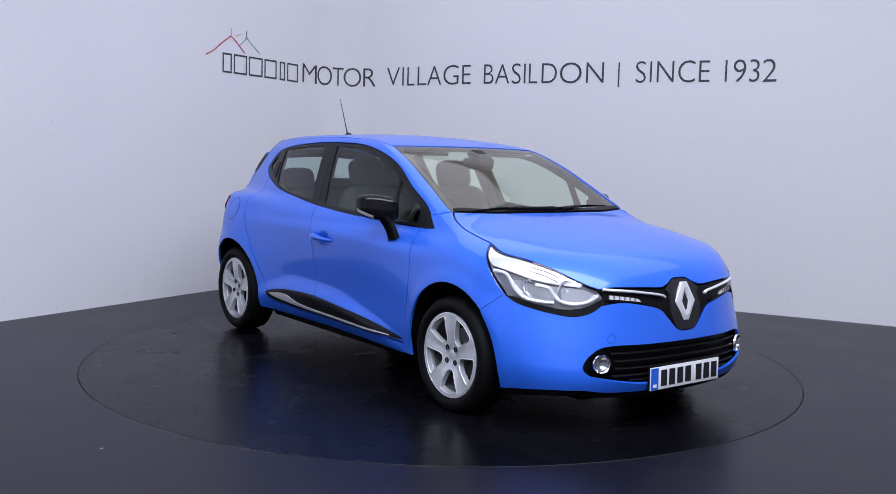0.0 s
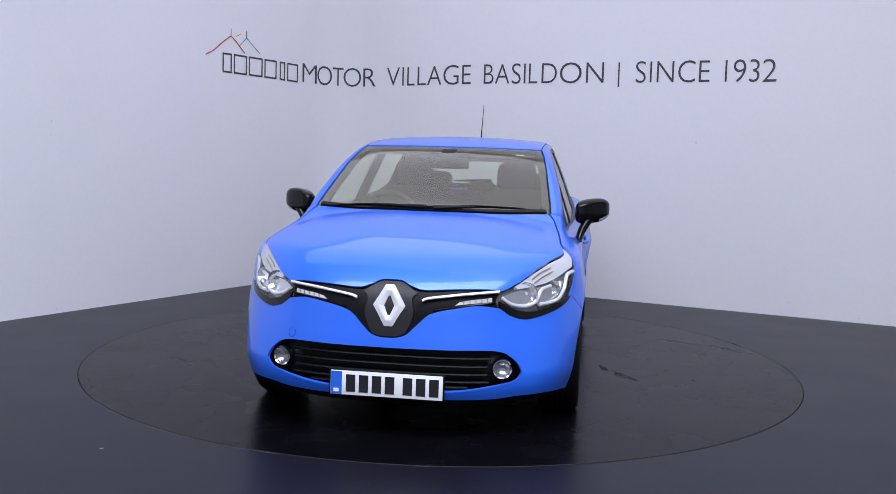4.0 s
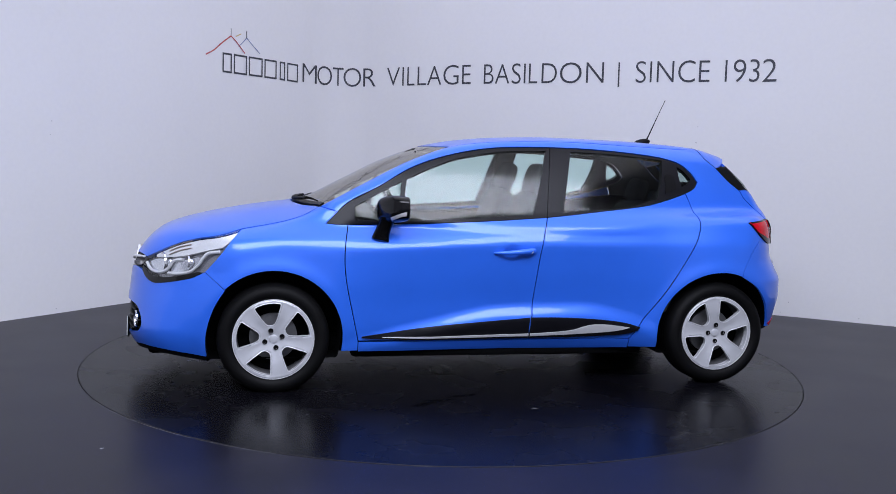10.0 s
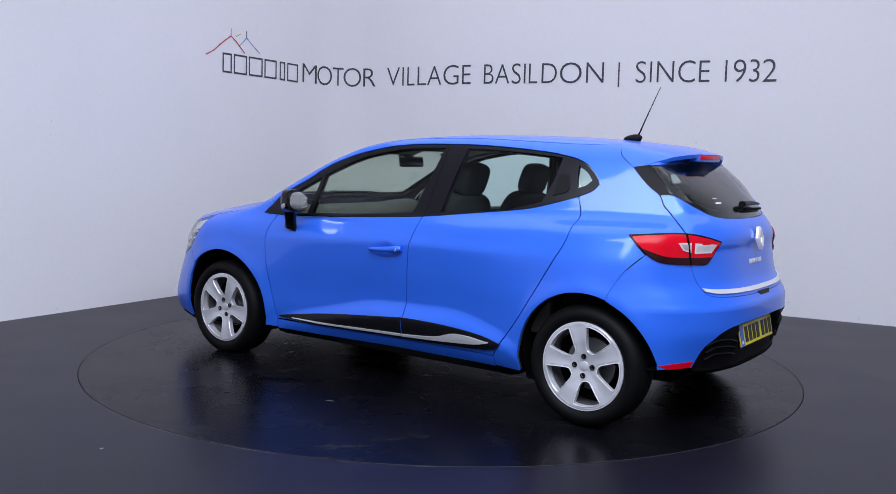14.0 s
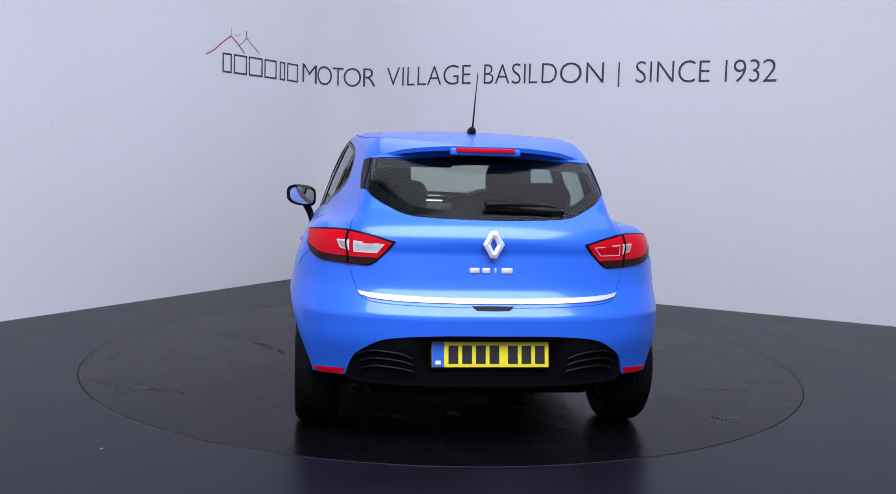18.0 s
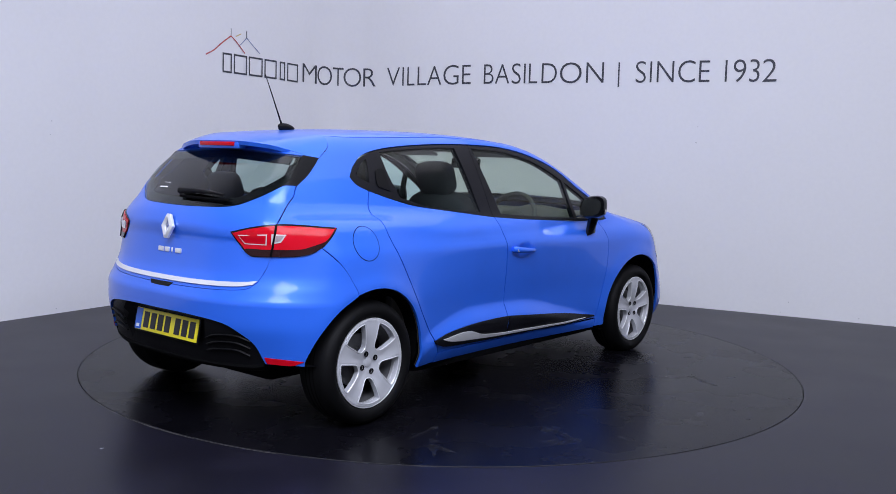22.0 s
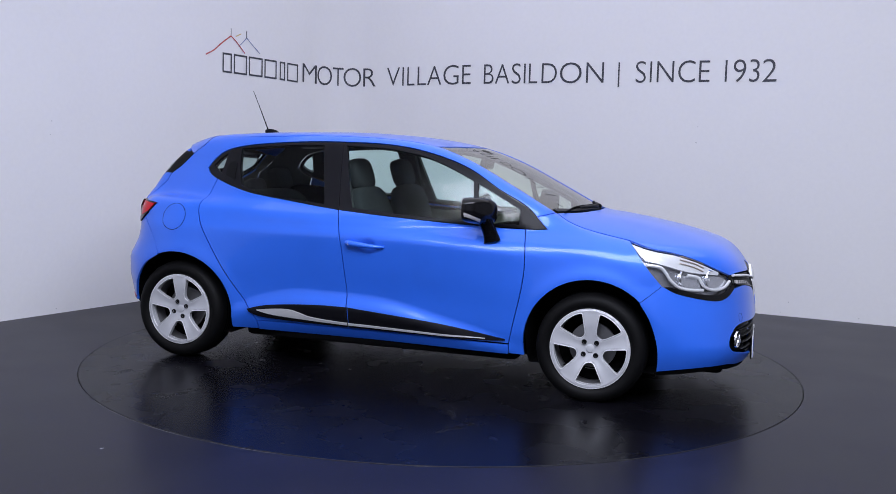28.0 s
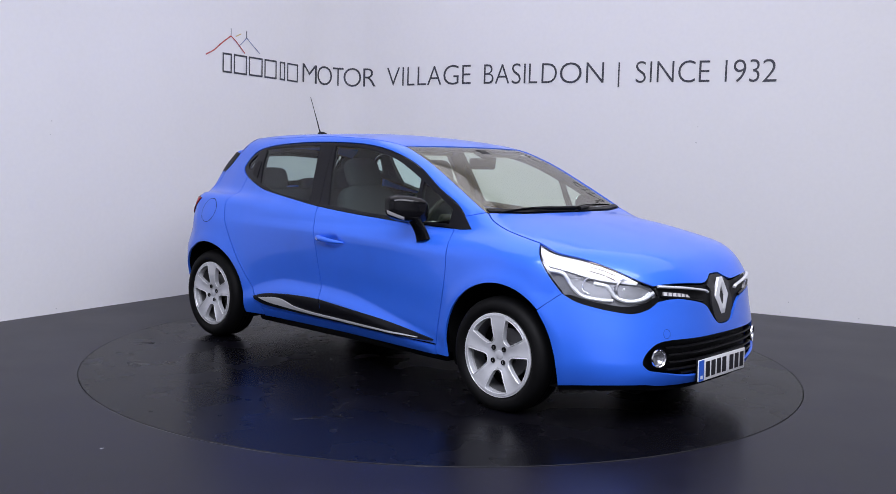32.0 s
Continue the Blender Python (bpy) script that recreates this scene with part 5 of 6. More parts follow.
# headlamp insides
BAND = outline(Front, P_LAMP_TOP[:-1], np.array([P_LAMP_TOP[-2], (1.93, .565, .705)]), np.array([(1.93, .565, .705), (1.85, .64, .715), (1.767, .706, .730), (1.65, .775, .765), (1.565, .80, .785)]), np.array([(1.565, .80, .785), (1.52, .785, .82), P_LAMP_TOP[0]]))
panel("lamp_upper_band", Front, BAND, M_LAMPWHITE, O_HEADLAMP, "bright ribbed indicator band", off=-.013, depth=.02, gap=.004, grid=.015)
for k in range(3):
    a = np.array([(1.735, .690, .815), (1.80, .645, .795), (1.85, .61, .770)]) - [0, -.012 * k, .019 * k]
    both_tubes("lamp_rib", skin(Front, a, -.010), .0035, M_RIB, O_HEADLAMP, "thin bronze rib", n=6)
L1 = np.array([(1.577, .80, .765), (1.635, .775, .755), (1.665, .77, .728), (1.695, .765, .684), (1.735, .74, .650), (1.79, .70, .636), (1.85, .652, .632)])
L2 = np.array([(1.773, .704, .712), (1.825, .668, .700), (1.845, .655, .670), (1.870, .635, .642), (1.915, .595, .630), (1.958, .54, .642), (1.985, .497, .672)])
both_tubes("light_guide", skin(Front, L1, -.010), .009, M_LAMPWHITE, O_HEADLAMP, "pale light guide", n=8)
both_tubes("light_guide", skin(Front, L2, -.010), .009, M_LAMPWHITE, O_HEADLAMP, "pale light guide", n=8)
INNER = outline(Front, L2, np.array([L2[-1], (1.95, .55, .700), (1.90, .60, .708), (1.85, .65, .712)]), np.array([(1.85, .65, .712), L2[0]]))
panel("lamp_dark_insert", Front, INNER, M_REFLECT, O_HEADLAMP, "faceted inner lamp reflector", off=-.024, depth=.008, gap=.002, grid=.02)
MIDDLE = outline(Front, L1[2:], np.array([L1[-1], (1.845, .655, .67), L2[1]]), np.array([L2[1], L2[0], (1.70, .745, .735)]), np.array([(1.70, .745, .735), L1[2]]))
panel("lamp_mirror_insert", Front, MIDDLE, M_REFLECT, O_HEADLAMP, "faceted outer lamp reflector", off=-.024, depth=.008, gap=.002, grid=.02)
for px, py, pz, r in ((1.765, .714, .694, .038), (1.898, .606, .682, .048)):
    q = np.array([[px, py, pz]])
    n = grad(q)[0] * .5 + np.array([.8, .1, 0])
    n /= np.linalg.norm(n)
    for i, s in enumerate((1, -1)):
        m = facing((q[0] - n * .015) * [1, s, 1], n * [1, s, 1])
        part("reflector_bowl", turned(disc_bm([(.0, -.022), (r * .4, -.018), (r * .8, -.006), (r, .010), (r * 1.10, .013), (r * 1.16, .004)], 32), m), M_REFLECT, O_HEADLAMP[i], "chrome reflector bowl")
        part("bulb", turned(disc_bm([(0, .004), (.008, .002), (.010, -.006), (.010, -.02)], 16), m), M_LAMPWHITE, O_HEADLAMP[i], "small bulb")
DARKBAND = outline(Front, P_LAMP_LOW, np.array([P_LAMP_LOW[-1], (1.995, .482, .660)]), np.array([(1.995, .482, .660), (1.960, .560, .618), (1.90, .631, .606), (1.818, .70, .619), (1.74, .752, .638), (1.69, .778, .652), P_LAMP_LOW[0]]))
panel("lamp_lower_band", Front, DARKBAND, M_GLOSS, O_HEADLAMP, "black lower lamp trim", off=.003, depth=.02, gap=.002, grid=.015)
panel("lamp_cover", Front, LAMP, M_LAMPGLASS, O_HEADLAMP, "clear lamp cover", off=0.001, depth=.003, gap=.003)

# tail lamps
LENS_I = outline(Rear, np.array([(-1.735, .600, .926), (-1.79, .465, .918)]), np.array([(-1.79, .465, .918), (-1.777, .499, .877)]), np.array([(-1.777, .499, .877), (-1.735, .599, .877)]), np.array([(-1.735, .599, .877), (-1.735, .600, .926)]))
LENS_O = outline(Rear, np.array([(-1.682, .673, .926), (-1.72, .614, .928)]), np.array([(-1.72, .614, .928), (-1.72, .614, .882)]), np.array([(-1.72, .614, .882), (-1.70, .657, .893)]), np.array([(-1.70, .657, .893), (-1.682, .673, .926)]))
panel("reversing_lens", Rear, LENS_I, M_CLEARL, O_TAIL_LAMP, "clear reversing lens", off=.010, depth=.004, gap=0, grid=.015)
panel("outer_lens", Rear, LENS_O, M_CLEARL, O_TAIL_LAMP, "clear outer lens", off=.010, depth=.004, gap=0, grid=.015)
panel("lens_core", Rear, LENS_I, M_RED, O_TAIL_LAMP, "red fog lens core", off=.0112, depth=.004, gap=.0042, grid=.015, sides=(-1,))
panel("lens_core", Rear, LENS_O, M_LENSPINK, O_TAIL_LAMP, "pinkish lens core", off=.0112, depth=.004, gap=.007, grid=.015)
LOWB = outline(Rear, P_TAIL_B[1:6], np.array([P_TAIL_B[5], (-1.775, .497, .856), (-1.742, .59, .858), (-1.656, .720, .864), (-1.61, .766, .880), P_TAIL_B[1]]))
panel("lamp_lower_edge", Rear, LOWB, M_REDD, O_TAIL_LAMP, "dark lower lamp edge", off=.009, depth=.004, gap=.001, grid=.015)
both_tubes("lamp_split", skin(Rear, [(-1.69, .608, .966), (-1.70, .607, .90), (-1.71, .60, .824)], .0085), .0055, M_DARK, O_TAIL_LAMP, "dark split line", n=6)

# tailgate strip, reflectors, bumper grooves
P_STRIP_T = snap((-1.762, .570, .712), (-1.80, .50, .703), (-1.845, .30, .695), (-1.865, 0, .692))
P_STRIP_B = snap((-1.775, .555, .695), (-1.81, .48, .682), (-1.85, .30, .675), (-1.87, 0, .672))
STRIP = outline(Rear, mirrored(P_STRIP_T), np.array([P_STRIP_T[0] * [1, -1, 1], P_STRIP_B[0] * [1, -1, 1]]), mirrored(P_STRIP_B)[::-1], np.array([P_STRIP_B[0], P_STRIP_T[0]]))
panel("tailgate_strip", Rear, STRIP, M_BRIGHT, O_TAILGATE[0], "chrome strip along the tailgate edge", both=False, off=.007, depth=.012, gap=0, grid=.02)
NOTCH = outline(Rear, mirrored(np.array([(-1.88, .092, .664), (-1.88, 0, .664)])), np.array([(-1.88, -.092, .664), (-1.90, -.072, .645)]), mirrored(np.array([(-1.90, .072, .645), (-1.90, 0, .644)]))[::-1], np.array([(-1.90, .072, .645), (-1.88, .092, .664)]))
panel("tailgate_grip", Rear, NOTCH, M_BLACK, O_REAR_BUMPER[0], "black tailgate grip", both=False, off=.002, depth=.004, gap=0, grid=.01)
REFL = outline(Rear, np.array([(-1.657, .775, .352), (-1.72, .70, .361), (-1.772, .633, .367)]), np.array([(-1.772, .633, .367), (-1.762, .641, .338)]), np.array([(-1.762, .641, .338), (-1.72, .70, .334), (-1.689, .738, .333)]), np.array([(-1.689, .738, .333), (-1.657, .775, .352)]))
panel("rear_reflector", Rear, REFL, M_RED, O_REAR_BUMPER[0], "red bumper reflector", off=.003, depth=.01, gap=0, grid=.02)
for k in range(3):
    g = np.array([(-1.79, .555, .437 - .035 * k), (-1.83, .50, .458 - .035 * k), (-1.87, .40, .452 - .035 * k), (-1.885, .345, .430 - .030 * k)])
    both_tubes("insert_rib", skin(Rear, g, -.006), .007, M_BLACK, O_REAR_DIFFUSER[0], "black insert rib", n=8, flat=.6)

# rear window edges, wiper, sticker bars
WEDGE = outline(Rear, snap(P_HATCH_SIDE[3], P_WIN_RS[0]), P_WIN_RS, snap(P_WIN_RS[-1], (-1.60, .545, 1.146)), snap((-1.60, .545, 1.146), P_HATCH_SIDE[5]), P_HATCH_SIDE[3:6][::-1])
panel("window_edge_trim", Rear, WEDGE, M_BLACK, O_TAILGATE[0], "black window edge trim", off=.003, depth=.008, gap=-.002, grid=.02)
wl = skin(Rear, [(-1.775, .03, 1.085), (-1.775, -.08, 1.088), (-1.77, -.20, 1.086), (-1.757, -.302, 1.080)], .022)
wip = part("rear_wiper", tube(wl, [.020 - .014 * k / (len(wl) - 1) for k in range(len(wl))], n=10, flat=.9), M_BLACK, CAR, "black rear wiper arm")
bl = skin(Rear, [(-1.775, .02, 1.068), (-1.775, -.10, 1.066), (-1.77, -.22, 1.064), (-1.75, -.34, 1.062)], .010)
part("wiper_blade", tube(bl, .007, n=8), M_DARK, wip, "black wiper blade")
for zz, y0, y1, hh in ((1.130, .298, .245, .003), (1.108, .298, .228, .008)):
    q0 = Rear.solid(Rear.flat(np.array([(-1.74, y0, zz), (-1.75, y1, zz)])))
    c = q0.mean(0) + grad(q0[:1])[0] * .002
    part("window_sticker", turned(box_bm(0, 0, 0, abs(y0 - y1), hh, .001), facing(c, grad(q0[:1])[0] * [1, .3, 1])), M_WHITE, O_TAILGATE[0], "small white window sticker", smooth=False)

# roof spoiler with its brake light, its skin running out of the roof
SEAM = mirrored(smooth_line(np.vstack([T_ROOF_END[::-1], P_SEAM[1:]]), 8)[::-1])
EDGE = mirrored(smooth_line([(-1.573, 0, 1.352), (-1.566, .19, 1.350), (-1.520, .356, 1.334), (-1.492, .415, 1.320), (-1.468, .455, 1.309), (-1.436, .495, 1.294), (-1.386, .546, 1.277)], 8)[::-1])


def along(line, n):
    step = np.r_[0, np.cumsum(np.linalg.norm(np.diff(line, axis=0), axis=1))]
    return np.stack([np.interp(np.linspace(0, step[-1], n), step, line[:, k]) for k in range(3)], 1)


ROWS, TOPS = 61, 9
low, high = along(EDGE, ROWS), along(SEAM, ROWS)
sbm = bmesh.new()
grid_rows = []
for k in range(ROWS):
    span = np.linalg.norm(low[k] - high[k])
    n = grad(high[k:k + 1])[0]
    row = []
    for j in range(TOPS):
        a = j / (TOPS - 1)
        q = high[k] * (1 - a) + low[k] * a
        row.append(q + n * (.12 * span * a * (1 - a) + .0015))
    thick = .016 * min(1, span / .12) + .002
    row.append(low[k] + [.006 * min(1, span / .1), 0, -thick])
    row.append(low[k] * .55 + high[k] * .45 + [0, 0, -thick - .012 * min(1, span / .1)] - n * .02)
    row.append(high[k] - n * .035)
    grid_rows.append([sbm.verts.new(q) for q in row])
for p, q in zip(grid_rows, grid_rows[1:]):
    for j in range(len(p) - 1):
        sbm.faces.new((p[j], p[j + 1], q[j + 1], q[j]))
bmesh.ops.recalc_face_normals(sbm, faces=sbm.faces)
SPOILER = part("roof_spoiler", sbm, M_PAINT, CAR, "blue roof spoiler", angle=40)
part("high_brake_light", box_bm(-1.566, 0, 1.337, .030, .275, .020, .004), M_RED, SPOILER, "red high-level brake light")
part("brake_light_housing", box_bm(-1.545, 0, 1.330, .050, .330, .034, .008), M_PAINT, SPOILER, "blue brake light housing")

# aerial
part("aerial", tube([(-1.145, 0, 1.432), (-1.165, 0, 1.475), (-1.215, 0, 1.59), (-1.272, 0, 1.716)], [.0065, .0045, .003, .002], n=8), M_BLACK, CAR, "thin black roof aerial")
abm = bmesh.new()
bmesh.ops.create_uvsphere(abm, u_segments=20, v_segments=10, radius=1)
bmesh.ops.scale(abm, vec=(.055, .022, .026), verts=abm.verts)
for v in abm.verts:
    v.co.x -= .02 * max(0, v.co.z / .026)
bmesh.ops.translate(abm, vec=(-1.12, 0, 1.432), verts=abm.verts)
part("aerial_base", abm, M_BLACK, CAR, "black aerial foot")

# front wipers and scuttle
SCUT = outline(Barrel, mirrored(on_top((1.045, .64), (1.13, .34), (1.175, 0))), on_top((1.045, -.64), (1.02, -.635)), mirrored(on_top((1.02, .635), (1.095, .34), (1.138, 0)))[::-1], on_top((1.02, .635), (1.045, .64)))
panel("scuttle", Barrel, SCUT, M_BLACK, CAR, "black scuttle panel below the windscreen", both=False, off=.006, depth=.01, gap=0, grid=.02)
for x0, y0, x1, y1 in ((1.150, -.02, 1.055, .52), (1.075, -.60, 1.140, -.06)):
    w0 = on_top((x0, y0), ((x0 + x1) / 2 - .015, (y0 + y1) / 2), (x1 - .01, y1))
    w0 = smooth_line(w0 + grad(w0) * .009)
    blade = part("windscreen_wiper", tube(w0, [(.011 - .007 * k / (len(w0) - 1)) if abs(y0) < abs(y1) else (.004 + .007 * k / (len(w0) - 1)) for k in range(len(w0))], n=8), M_DARK, CAR, "black windscreen wiper")
    hub = (x0, y0) if abs(y0) < abs(y1) else (x1, y1)
    a0 = on_top((hub[0] + .015, hub[1] + .05), ((x0 + x1) / 2, (y0 + y1) / 2))
    part("wiper_arm", tube(a0 + grad(a0) * .016, [.014, .004], n=8), M_BLACK, blade, "black wiper arm")

# ---- interior ----
def cushion(cx, cy, cz, sx, sy, sz, m=None, name="seat", label="", parent=CAR, power=.45):
    bm = bmesh.new()
    bmesh.ops.create_uvsphere(bm, u_segments=24, v_segments=16, radius=1)
    for v in bm.verts:
        v.co = Vector([math.copysign(abs(c) ** power, c) * h / 2 for c, h in zip(v.co, (sx, sy, sz))])
    if m is not None:
        bmesh.ops.transform(bm, matrix=m, verts=bm.verts)
    bmesh.ops.translate(bm, vec=(cx, cy, cz), verts=bm.verts)
    return part(name, bm, M_SEAT, parent, label, angle=80)


LEANB = Matrix.Rotation(radians(-18), 4, "Y")
for y in (.36, -.36):
    seat = cushion(.18, y, .50, .52, .50, .18, Matrix.Rotation(radians(-8), 4, "Y"), "front_seat", "dark grey cloth front seat")
    cushion(-.16, y, .78, .14, .50, .66, LEANB, "seat_back", "", seat)
    cushion(-.285, y, 1.175, .10, .27, .20, LEANB, "headrest", "", seat, .55)
    for dy in (.06, -.06):
        part("headrest_post", tube([(-.25, y + dy, 1.06), (-.28, y + dy, 1.14)], .006), M_SATIN, seat)
bench = cushion(-.80, 0, .50, .50, 1.26, .20, None, "rear_bench", "dark grey cloth rear bench")
cushion(-1.13, 0, .77, .14, 1.26, .56, Matrix.Rotation(radians(-22), 4, "Y"), "bench_back", "", bench)
for y in (.36, -.36):
    cushion(-1.25, y, 1.105, .09, .25, .16, LEANB, "headrest", "", bench, .55)
cushion(-1.25, 0, 1.06, .08, .22, .10, LEANB, "headrest", "", bench, .55)

dv, df = [], []
for k in range(21):
    y = -.70 + 1.40 * k / 20
    hump = .045 * math.exp(-((y + .36) / .17) ** 4)
    for x, z in ((1.08 - .12 * (y / .7) ** 2, .955), (.95, .965), (.78, .950 + hump), (.66, .925 + hump), (.60, .86), (.64, .62), (.75, .45)):
        dv.append((x, y, z))
for k in range(20):
    for j in range(6):
        df.append((k * 7 + j, (k + 1) * 7 + j, (k + 1) * 7 + j + 1, k * 7 + j + 1))
dash = mesh_object("dashboard", dv, df, M_DASH, CAR, "dark grey moulded dashboard", smooth=True)
sm = Matrix.Translation((.47, -.36, .905)) @ Matrix.Rotation(radians(-66), 4, "Y")
rim_bm = tube([(.185 * math.cos(a), .185 * math.sin(a), 0) for a in np.linspace(0, 2 * math.pi, 41)], .015, n=10, caps=False)
sw = part("steering_wheel", turned(rim_bm, sm), M_DASH, CAR, "black steering wheel")
part("steering_hub", turned(box_bm(0, 0, -.01, .12, .15, .05, .02, 3), sm), M_DASH, sw, "black wheel hub")
for a in (90, -90, 180):
    part("wheel_spoke", turned(tube([(0, 0, -.005), (.18 * math.cos(radians(a)), .18 * math.sin(radians(a)), 0)], .016, flat=.5), sm), M_SATIN if a != 180 else M_DASH, sw, "")
part("steering_column", turned(tube([(0, 0, -.02), (0, 0, -.30)], .045, n=12), sm), M_DASH, CAR, "black steering column")
im = part("inside_mirror", turned(box_bm(0, 0, 0, .03, .24, .07, .014, 3), Matrix.Translation((.44, 0, 1.262)) @ Matrix.Rotation(radians(8), 4, "Y")), M_GLOSS, CAR, "black inside mirror")
part("mirror_stalk", tube([(.455, 0, 1.285), (.50, 0, 1.305)], .012), M_BLACK, im)
part("sensor_cover", box_bm(.46, 0, 1.315, .12, .10, .03, .012, 2, Matrix.Rotation(radians(24), 4, "Y")), M_BLACK, CAR, "black sensor cover at the screen top")
LINER = outline(Barrel, mirrored(on_top((.28, .575), (.33, .3), (.35, 0))), on_top((.28, -.575), (-.4, -.60), (-1.15, -.55)), mirrored(on_top((-1.15, .55), (-1.25, .3), (-1.27, 0)))[::-1], on_top((-1.15, .55), (-.4, .60), (.28, .575)))
panel("headlining", Barrel, LINER, M_LINER, CAR, "pale grey headlining", both=False, off=-.035, depth=.004, gap=0, grid=.06)
for s in (1, -1):
    part("sun_visor", box_bm(.25, .33 * s, 1.335, .14, .38, .018, .008, 2, Matrix.Rotation(radians(20), 4, "Y")), M_LINER, CAR, "pale grey sun visor")
part("parcel_shelf", box_bm(-1.47, 0, .985, .40, 1.02, .02, .006), M_DASH, CAR, "dark grey parcel shelf")
part("boot_floor", box_bm(-1.5, 0, .55, .5, 1.0, .02), M_DARK, CAR)
for i, s in enumerate((1, -1)):
    for x0, x1, d in ((.86, -.20, O_FRONT_DOOR[i]), (-.26, -1.05, O_REAR_DOOR[i])):
        part("door_card", box_bm((x0 + x1) / 2, .715 * s, .66, abs(x0 - x1), .05, .50, .02), M_DASH, d, "dark grey door lining")
part("screen_sticker", turned(box_bm(0, 0, 0, .050, .020, .001), facing(on_top((.425, .437))[0] - grad(on_top((.425, .437)))[0] * .009, grad(on_top((.425, .437)))[0], (0, 0, 1))), M_WHITE, CAR, "small pale windscreen sticker", smooth=False)


# ---- wall lettering ----
LETTERS = "M -.466 -.248;O -.241 -.065;T -.058 .056;O .056 .246;R .27 .422;V .553 .707;I .736 .755;L .795 .881;L .914 1.014;A 1.026 1.187;G 1.208 1.379;E 1.417 1.513;B 1.655 1.76;A 1.776 1.928;S 1.952 2.047;I 2.078 2.095;L 2.13 2.218;D 2.261 2.415;O 2.444 2.66;N 2.705 2.876;S 3.178 3.273;I 3.311 3.325;N 3.373 3.527;C 3.565 3.717;E 3.75 3.845;1 3.974 3.995;9 4.047 4.154;3 4.183 4.268;2 4.292 4.411"
BASE_Z, CAP_H = 2.025, 0.188


def on_wall(s, z, off=0.003):
    p, n = wall_path(s)
    sag = .022 * math.exp(-((s - .2) / .9) ** 2)
    return Vector((p.x + n.x * off, p.y + n.y * off, z - sag))


def letter_mesh(ch):
    """The outline of a character as a mesh in a unit box."""
    cu = bpy.data.curves.new("character", "FONT")
    cu.body, cu.offset, cu.resolution_u = ch, -0.012, 4
    ob = new("character", cu)
    bpy.context.view_layer.update()
    me = bpy.data.meshes.new_from_object(ob.evaluated_get(bpy.context.evaluated_depsgraph_get()))
    bpy.data.objects.remove(ob)
    bpy.data.curves.remove(cu)
    v = np.array([tuple(q.co) for q in me.vertices])
    f = [tuple(p.vertices) for p in me.polygons]
    bpy.data.meshes.remove(me)
    v = (v - v.min(0)) / np.maximum(v.max(0) - v.min(0), 1e-6)
    return v, f


SIGN = empty("wall_lettering", Matrix.Translation(on_wall(1.4, BASE_Z)))
tagged(SIGN, "thin dark grey capital lettering on the white wall", "lettering")
back = SIGN.matrix_world.inverted()


def sign_part(name, verts, faces, mat, label=""):
    bpy_mesh = mesh_object(name, [back @ Vector(v) for v in verts], faces, mat, SIGN, label)
    return bpy_mesh


for item in LETTERS.split(";"):
    ch, s0, s1 = item.split()
    s0, s1 = float(s0), float(s1)
    if ch in "I1":
        w = .017
        mid = (s0 + s1) / 2
        v = np.array([(0, 0, 0), (1, 0, 0), (1, 1, 0), (0, 1, 0)], float)
        f = [(0, 1, 2, 3)]
        s0, s1 = mid - w / 2, mid + w / 2
    else:
        v, f = letter_mesh(ch)
    low = .004 if ch in "OGCS932" else 0
    sign_part("letter_" + ch.lower() if ch.isalpha() else "digit", [on_wall(s0 + q[0] * (s1 - s0), BASE_Z - low + q[1] * (CAP_H + 2 * low)) for q in v], f, M_LETTER)
sign_part("divider", [on_wall(3.012, 1.985), on_wall(3.026, 1.985), on_wall(3.026, 2.21), on_wall(3.012, 2.21)], [(0, 1, 2, 3)], M_LETTER)
# plain bars stand for the name
for s0, s1 in ((-1.60, -1.465), (-1.455, -1.265), (-1.255, -1.05), (-1.04, -.85), (-.82, -.725), (-.71, -.53)):
    lo, hi = BASE_Z - .015, BASE_Z + .165
    for a, b, c, d in ((s0 + .008, s0 + .024, lo, hi), (s1 - .024, s1 - .008, lo, hi), (s0 + .024, s1 - .024, lo, lo + .016), (s0 + .024, s1 - .024, hi - .016, hi)):
        sign_part("name_bar", [on_wall(a, c), on_wall(b, c), on_wall(b, d), on_wall(a, d)], [(0, 1, 2, 3)], M_LETTER, "plain dark bar")


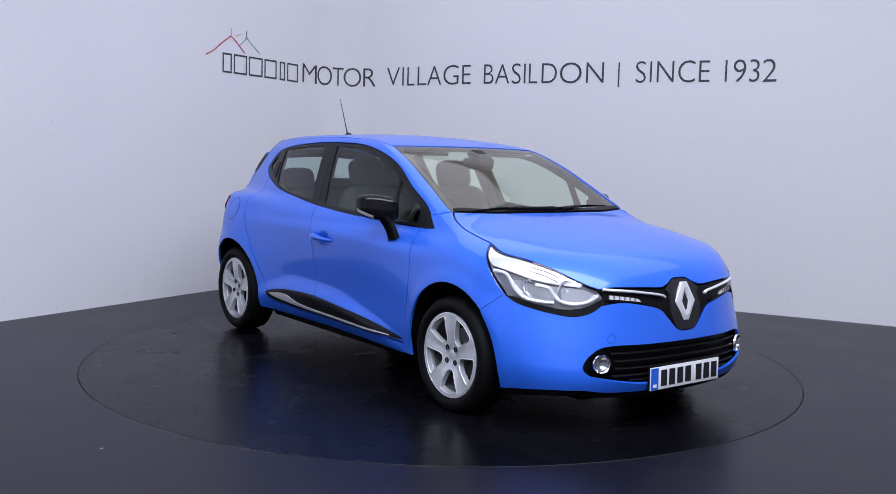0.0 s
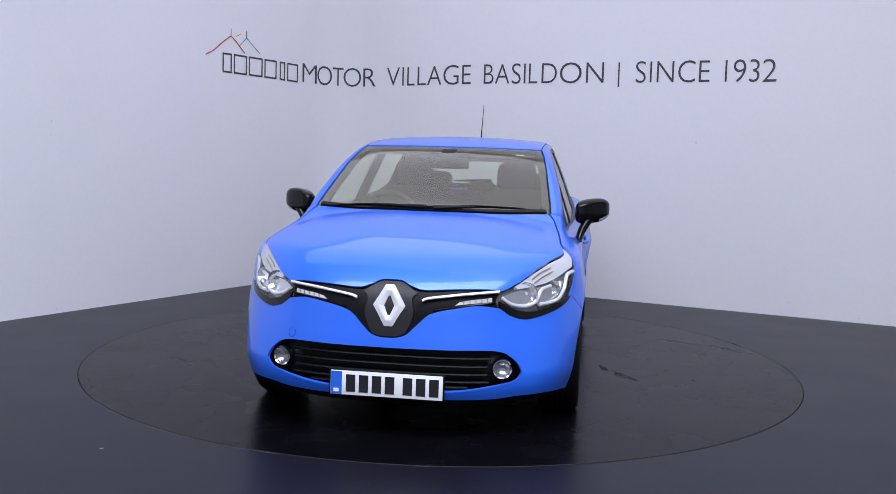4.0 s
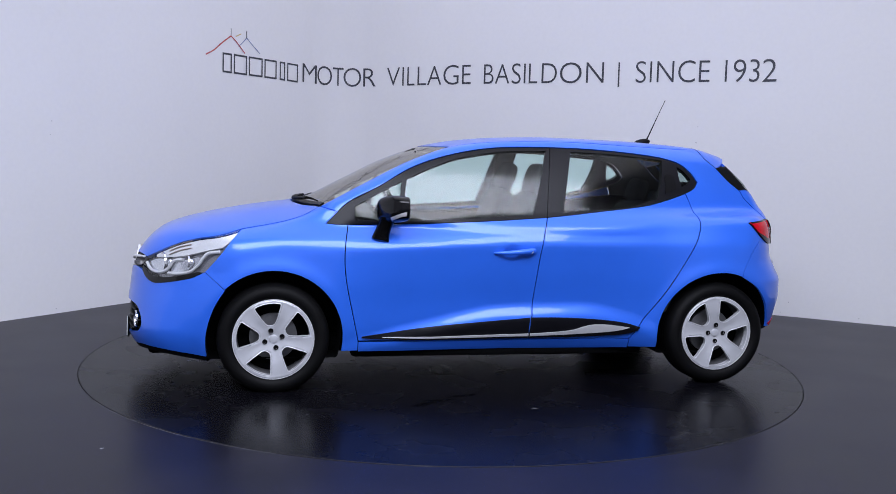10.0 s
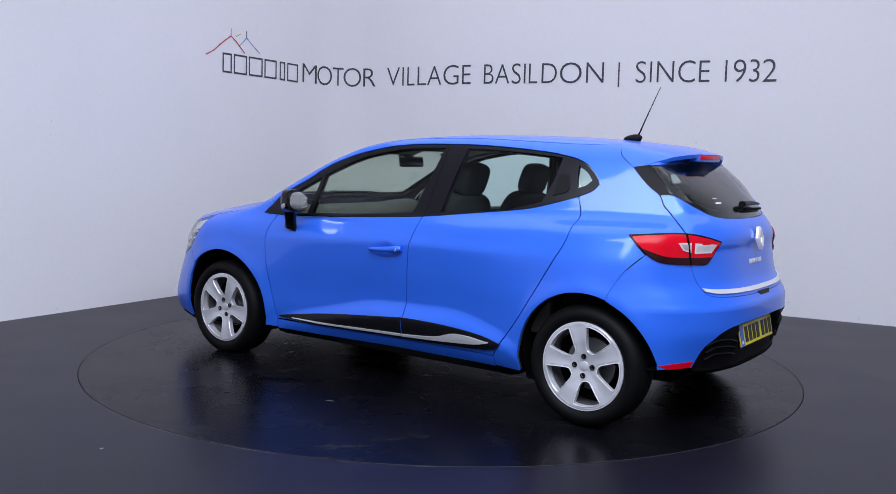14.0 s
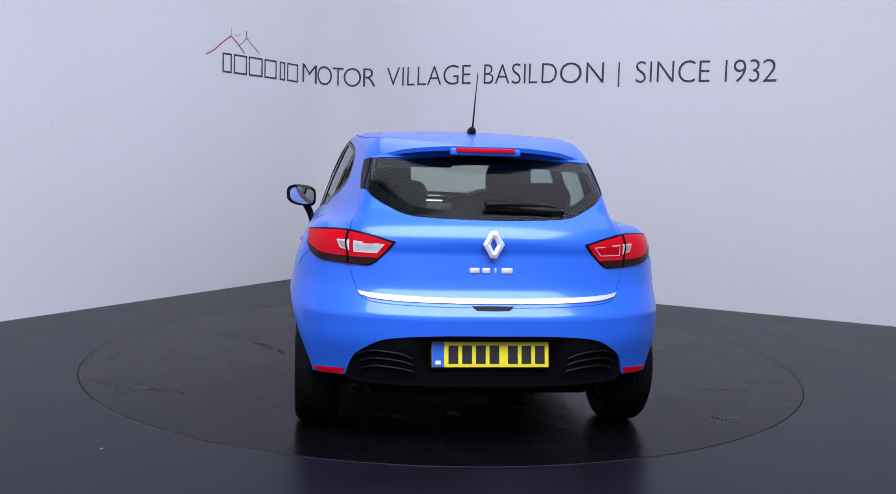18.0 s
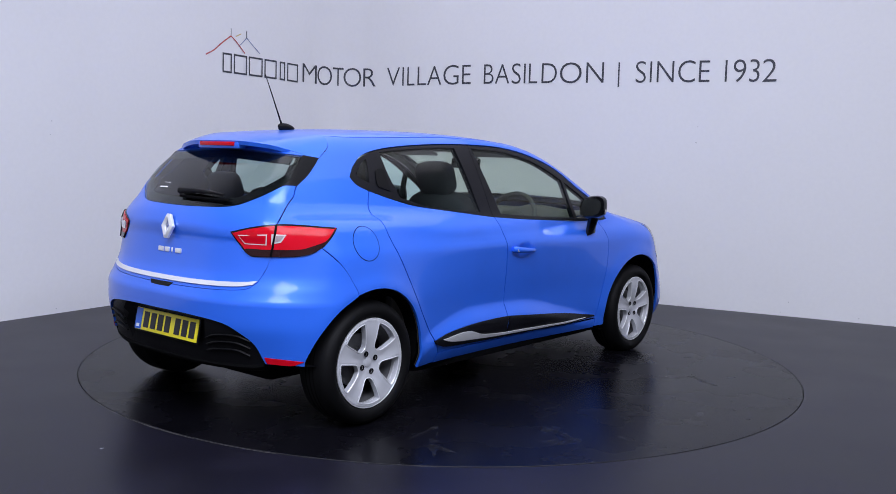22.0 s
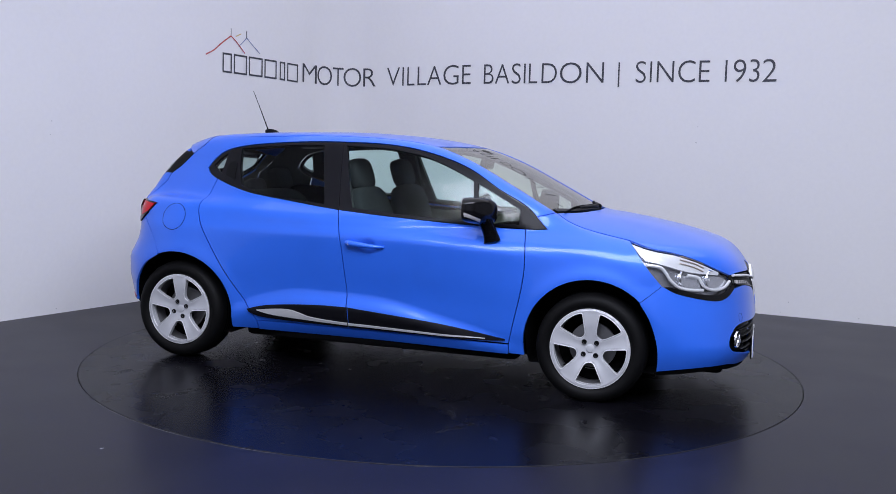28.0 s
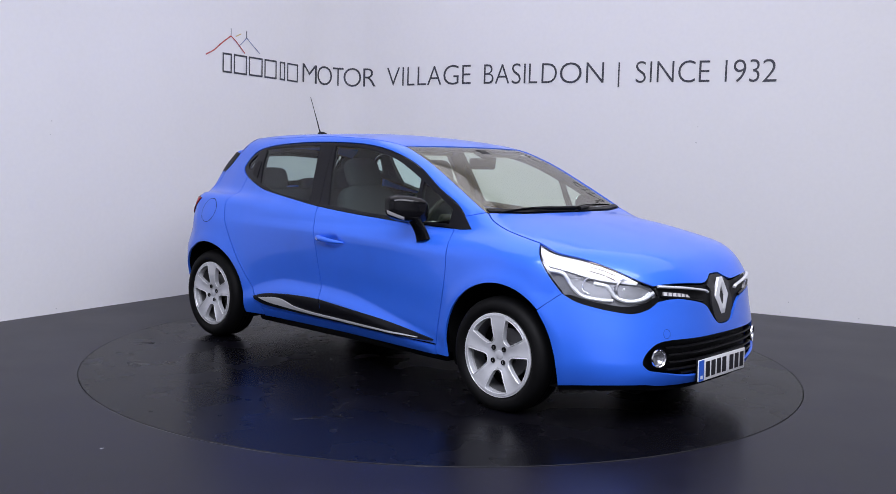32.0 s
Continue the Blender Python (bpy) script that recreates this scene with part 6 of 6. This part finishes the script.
def stroke(name, pts, w, mat, label):
    line = smooth_line(pts, 5) if len(pts) > 2 else np.array(pts)
    v, f = [], []
    for i, q in enumerate(line):
        d = line[min(i + 1, len(line) - 1)] - line[max(i - 1, 0)]
        n = np.array((-d[1], d[0])) / max(np.hypot(*d), 1e-9) * w / 2
        v += [on_wall(*(q + n)), on_wall(*(q - n))]
    f = [(2 * i, 2 * i + 1, 2 * i + 3, 2 * i + 2) for i in range(len(line) - 1)]
    sign_part(name, v, f, mat, label)


stroke("roof_line", [(-1.800, 2.150), (-1.70, 2.200), (-1.60, 2.275), (-1.485, 2.350)], .011, M_LOGORED, "red roof line")
stroke("roof_line", [(-1.485, 2.350), (-1.40, 2.292), (-1.303, 2.210)], .010, M_LOGORED, "red roof line")
stroke("roof_mast", [(-1.485, 2.420), (-1.485, 2.350)], .007, M_LETTER, "thin grey mast")
stroke("roof_line", [(-1.385, 2.265), (-1.33, 2.31), (-1.281, 2.356)], .008, M_LOGOBLUE, "grey-blue roof line")
stroke("roof_line", [(-1.281, 2.356), (-1.19, 2.292), (-1.094, 2.228)], .008, M_LOGOBLUE, "grey-blue roof line")
stroke("roof_mast", [(-1.283, 2.420), (-1.281, 2.356)], .007, M_LETTER, "thin grey mast")


stroke("roof_spark", [(-1.425, 2.352), (-1.355, 2.384)], .009, M_LOGOYEL, "short pale yellow stroke")


# ---- motions ----
TURN_ROWS = ((0, -52.9), (1, -64.2), (2, -75.6), (3, -87.2), (4, -98.9), (5, -110.7), (6, -122.5), (7, -134.2), (8, -145.8), (9, -157.3), (10, -168.7), (11, -180.2), (12, -191.9), (13, -203.7), (14, -215.5), (15, -227.2),
             (16, -238.9), (17, -250.7), (18, -262.6), (19, -274.5), (20, -286.4), (21, -298.2), (22, -309.9), (23, -321.6), (24, -333.3), (25, -344.7), (26, -356.1), (27, -367.5), (28, -378.8), (29, -389.9), (29.5, -395.1), (30, -399.5), (30.5, -401.9), (31, -402.5), (32, -402.5))
CAR_AT = Vector((-0.186, 0.052, 0))


def motions():
    table, car = [], []
    for t, a in TURN_ROWS:
        turn = pose(0, 0, 0, 0, 0, a)
        table.append((t, turn))
        car.append((t, turn @ Matrix.Translation(CAR_AT)))
    walk(TABLE, table)
    walk(CAR, car)


motions()
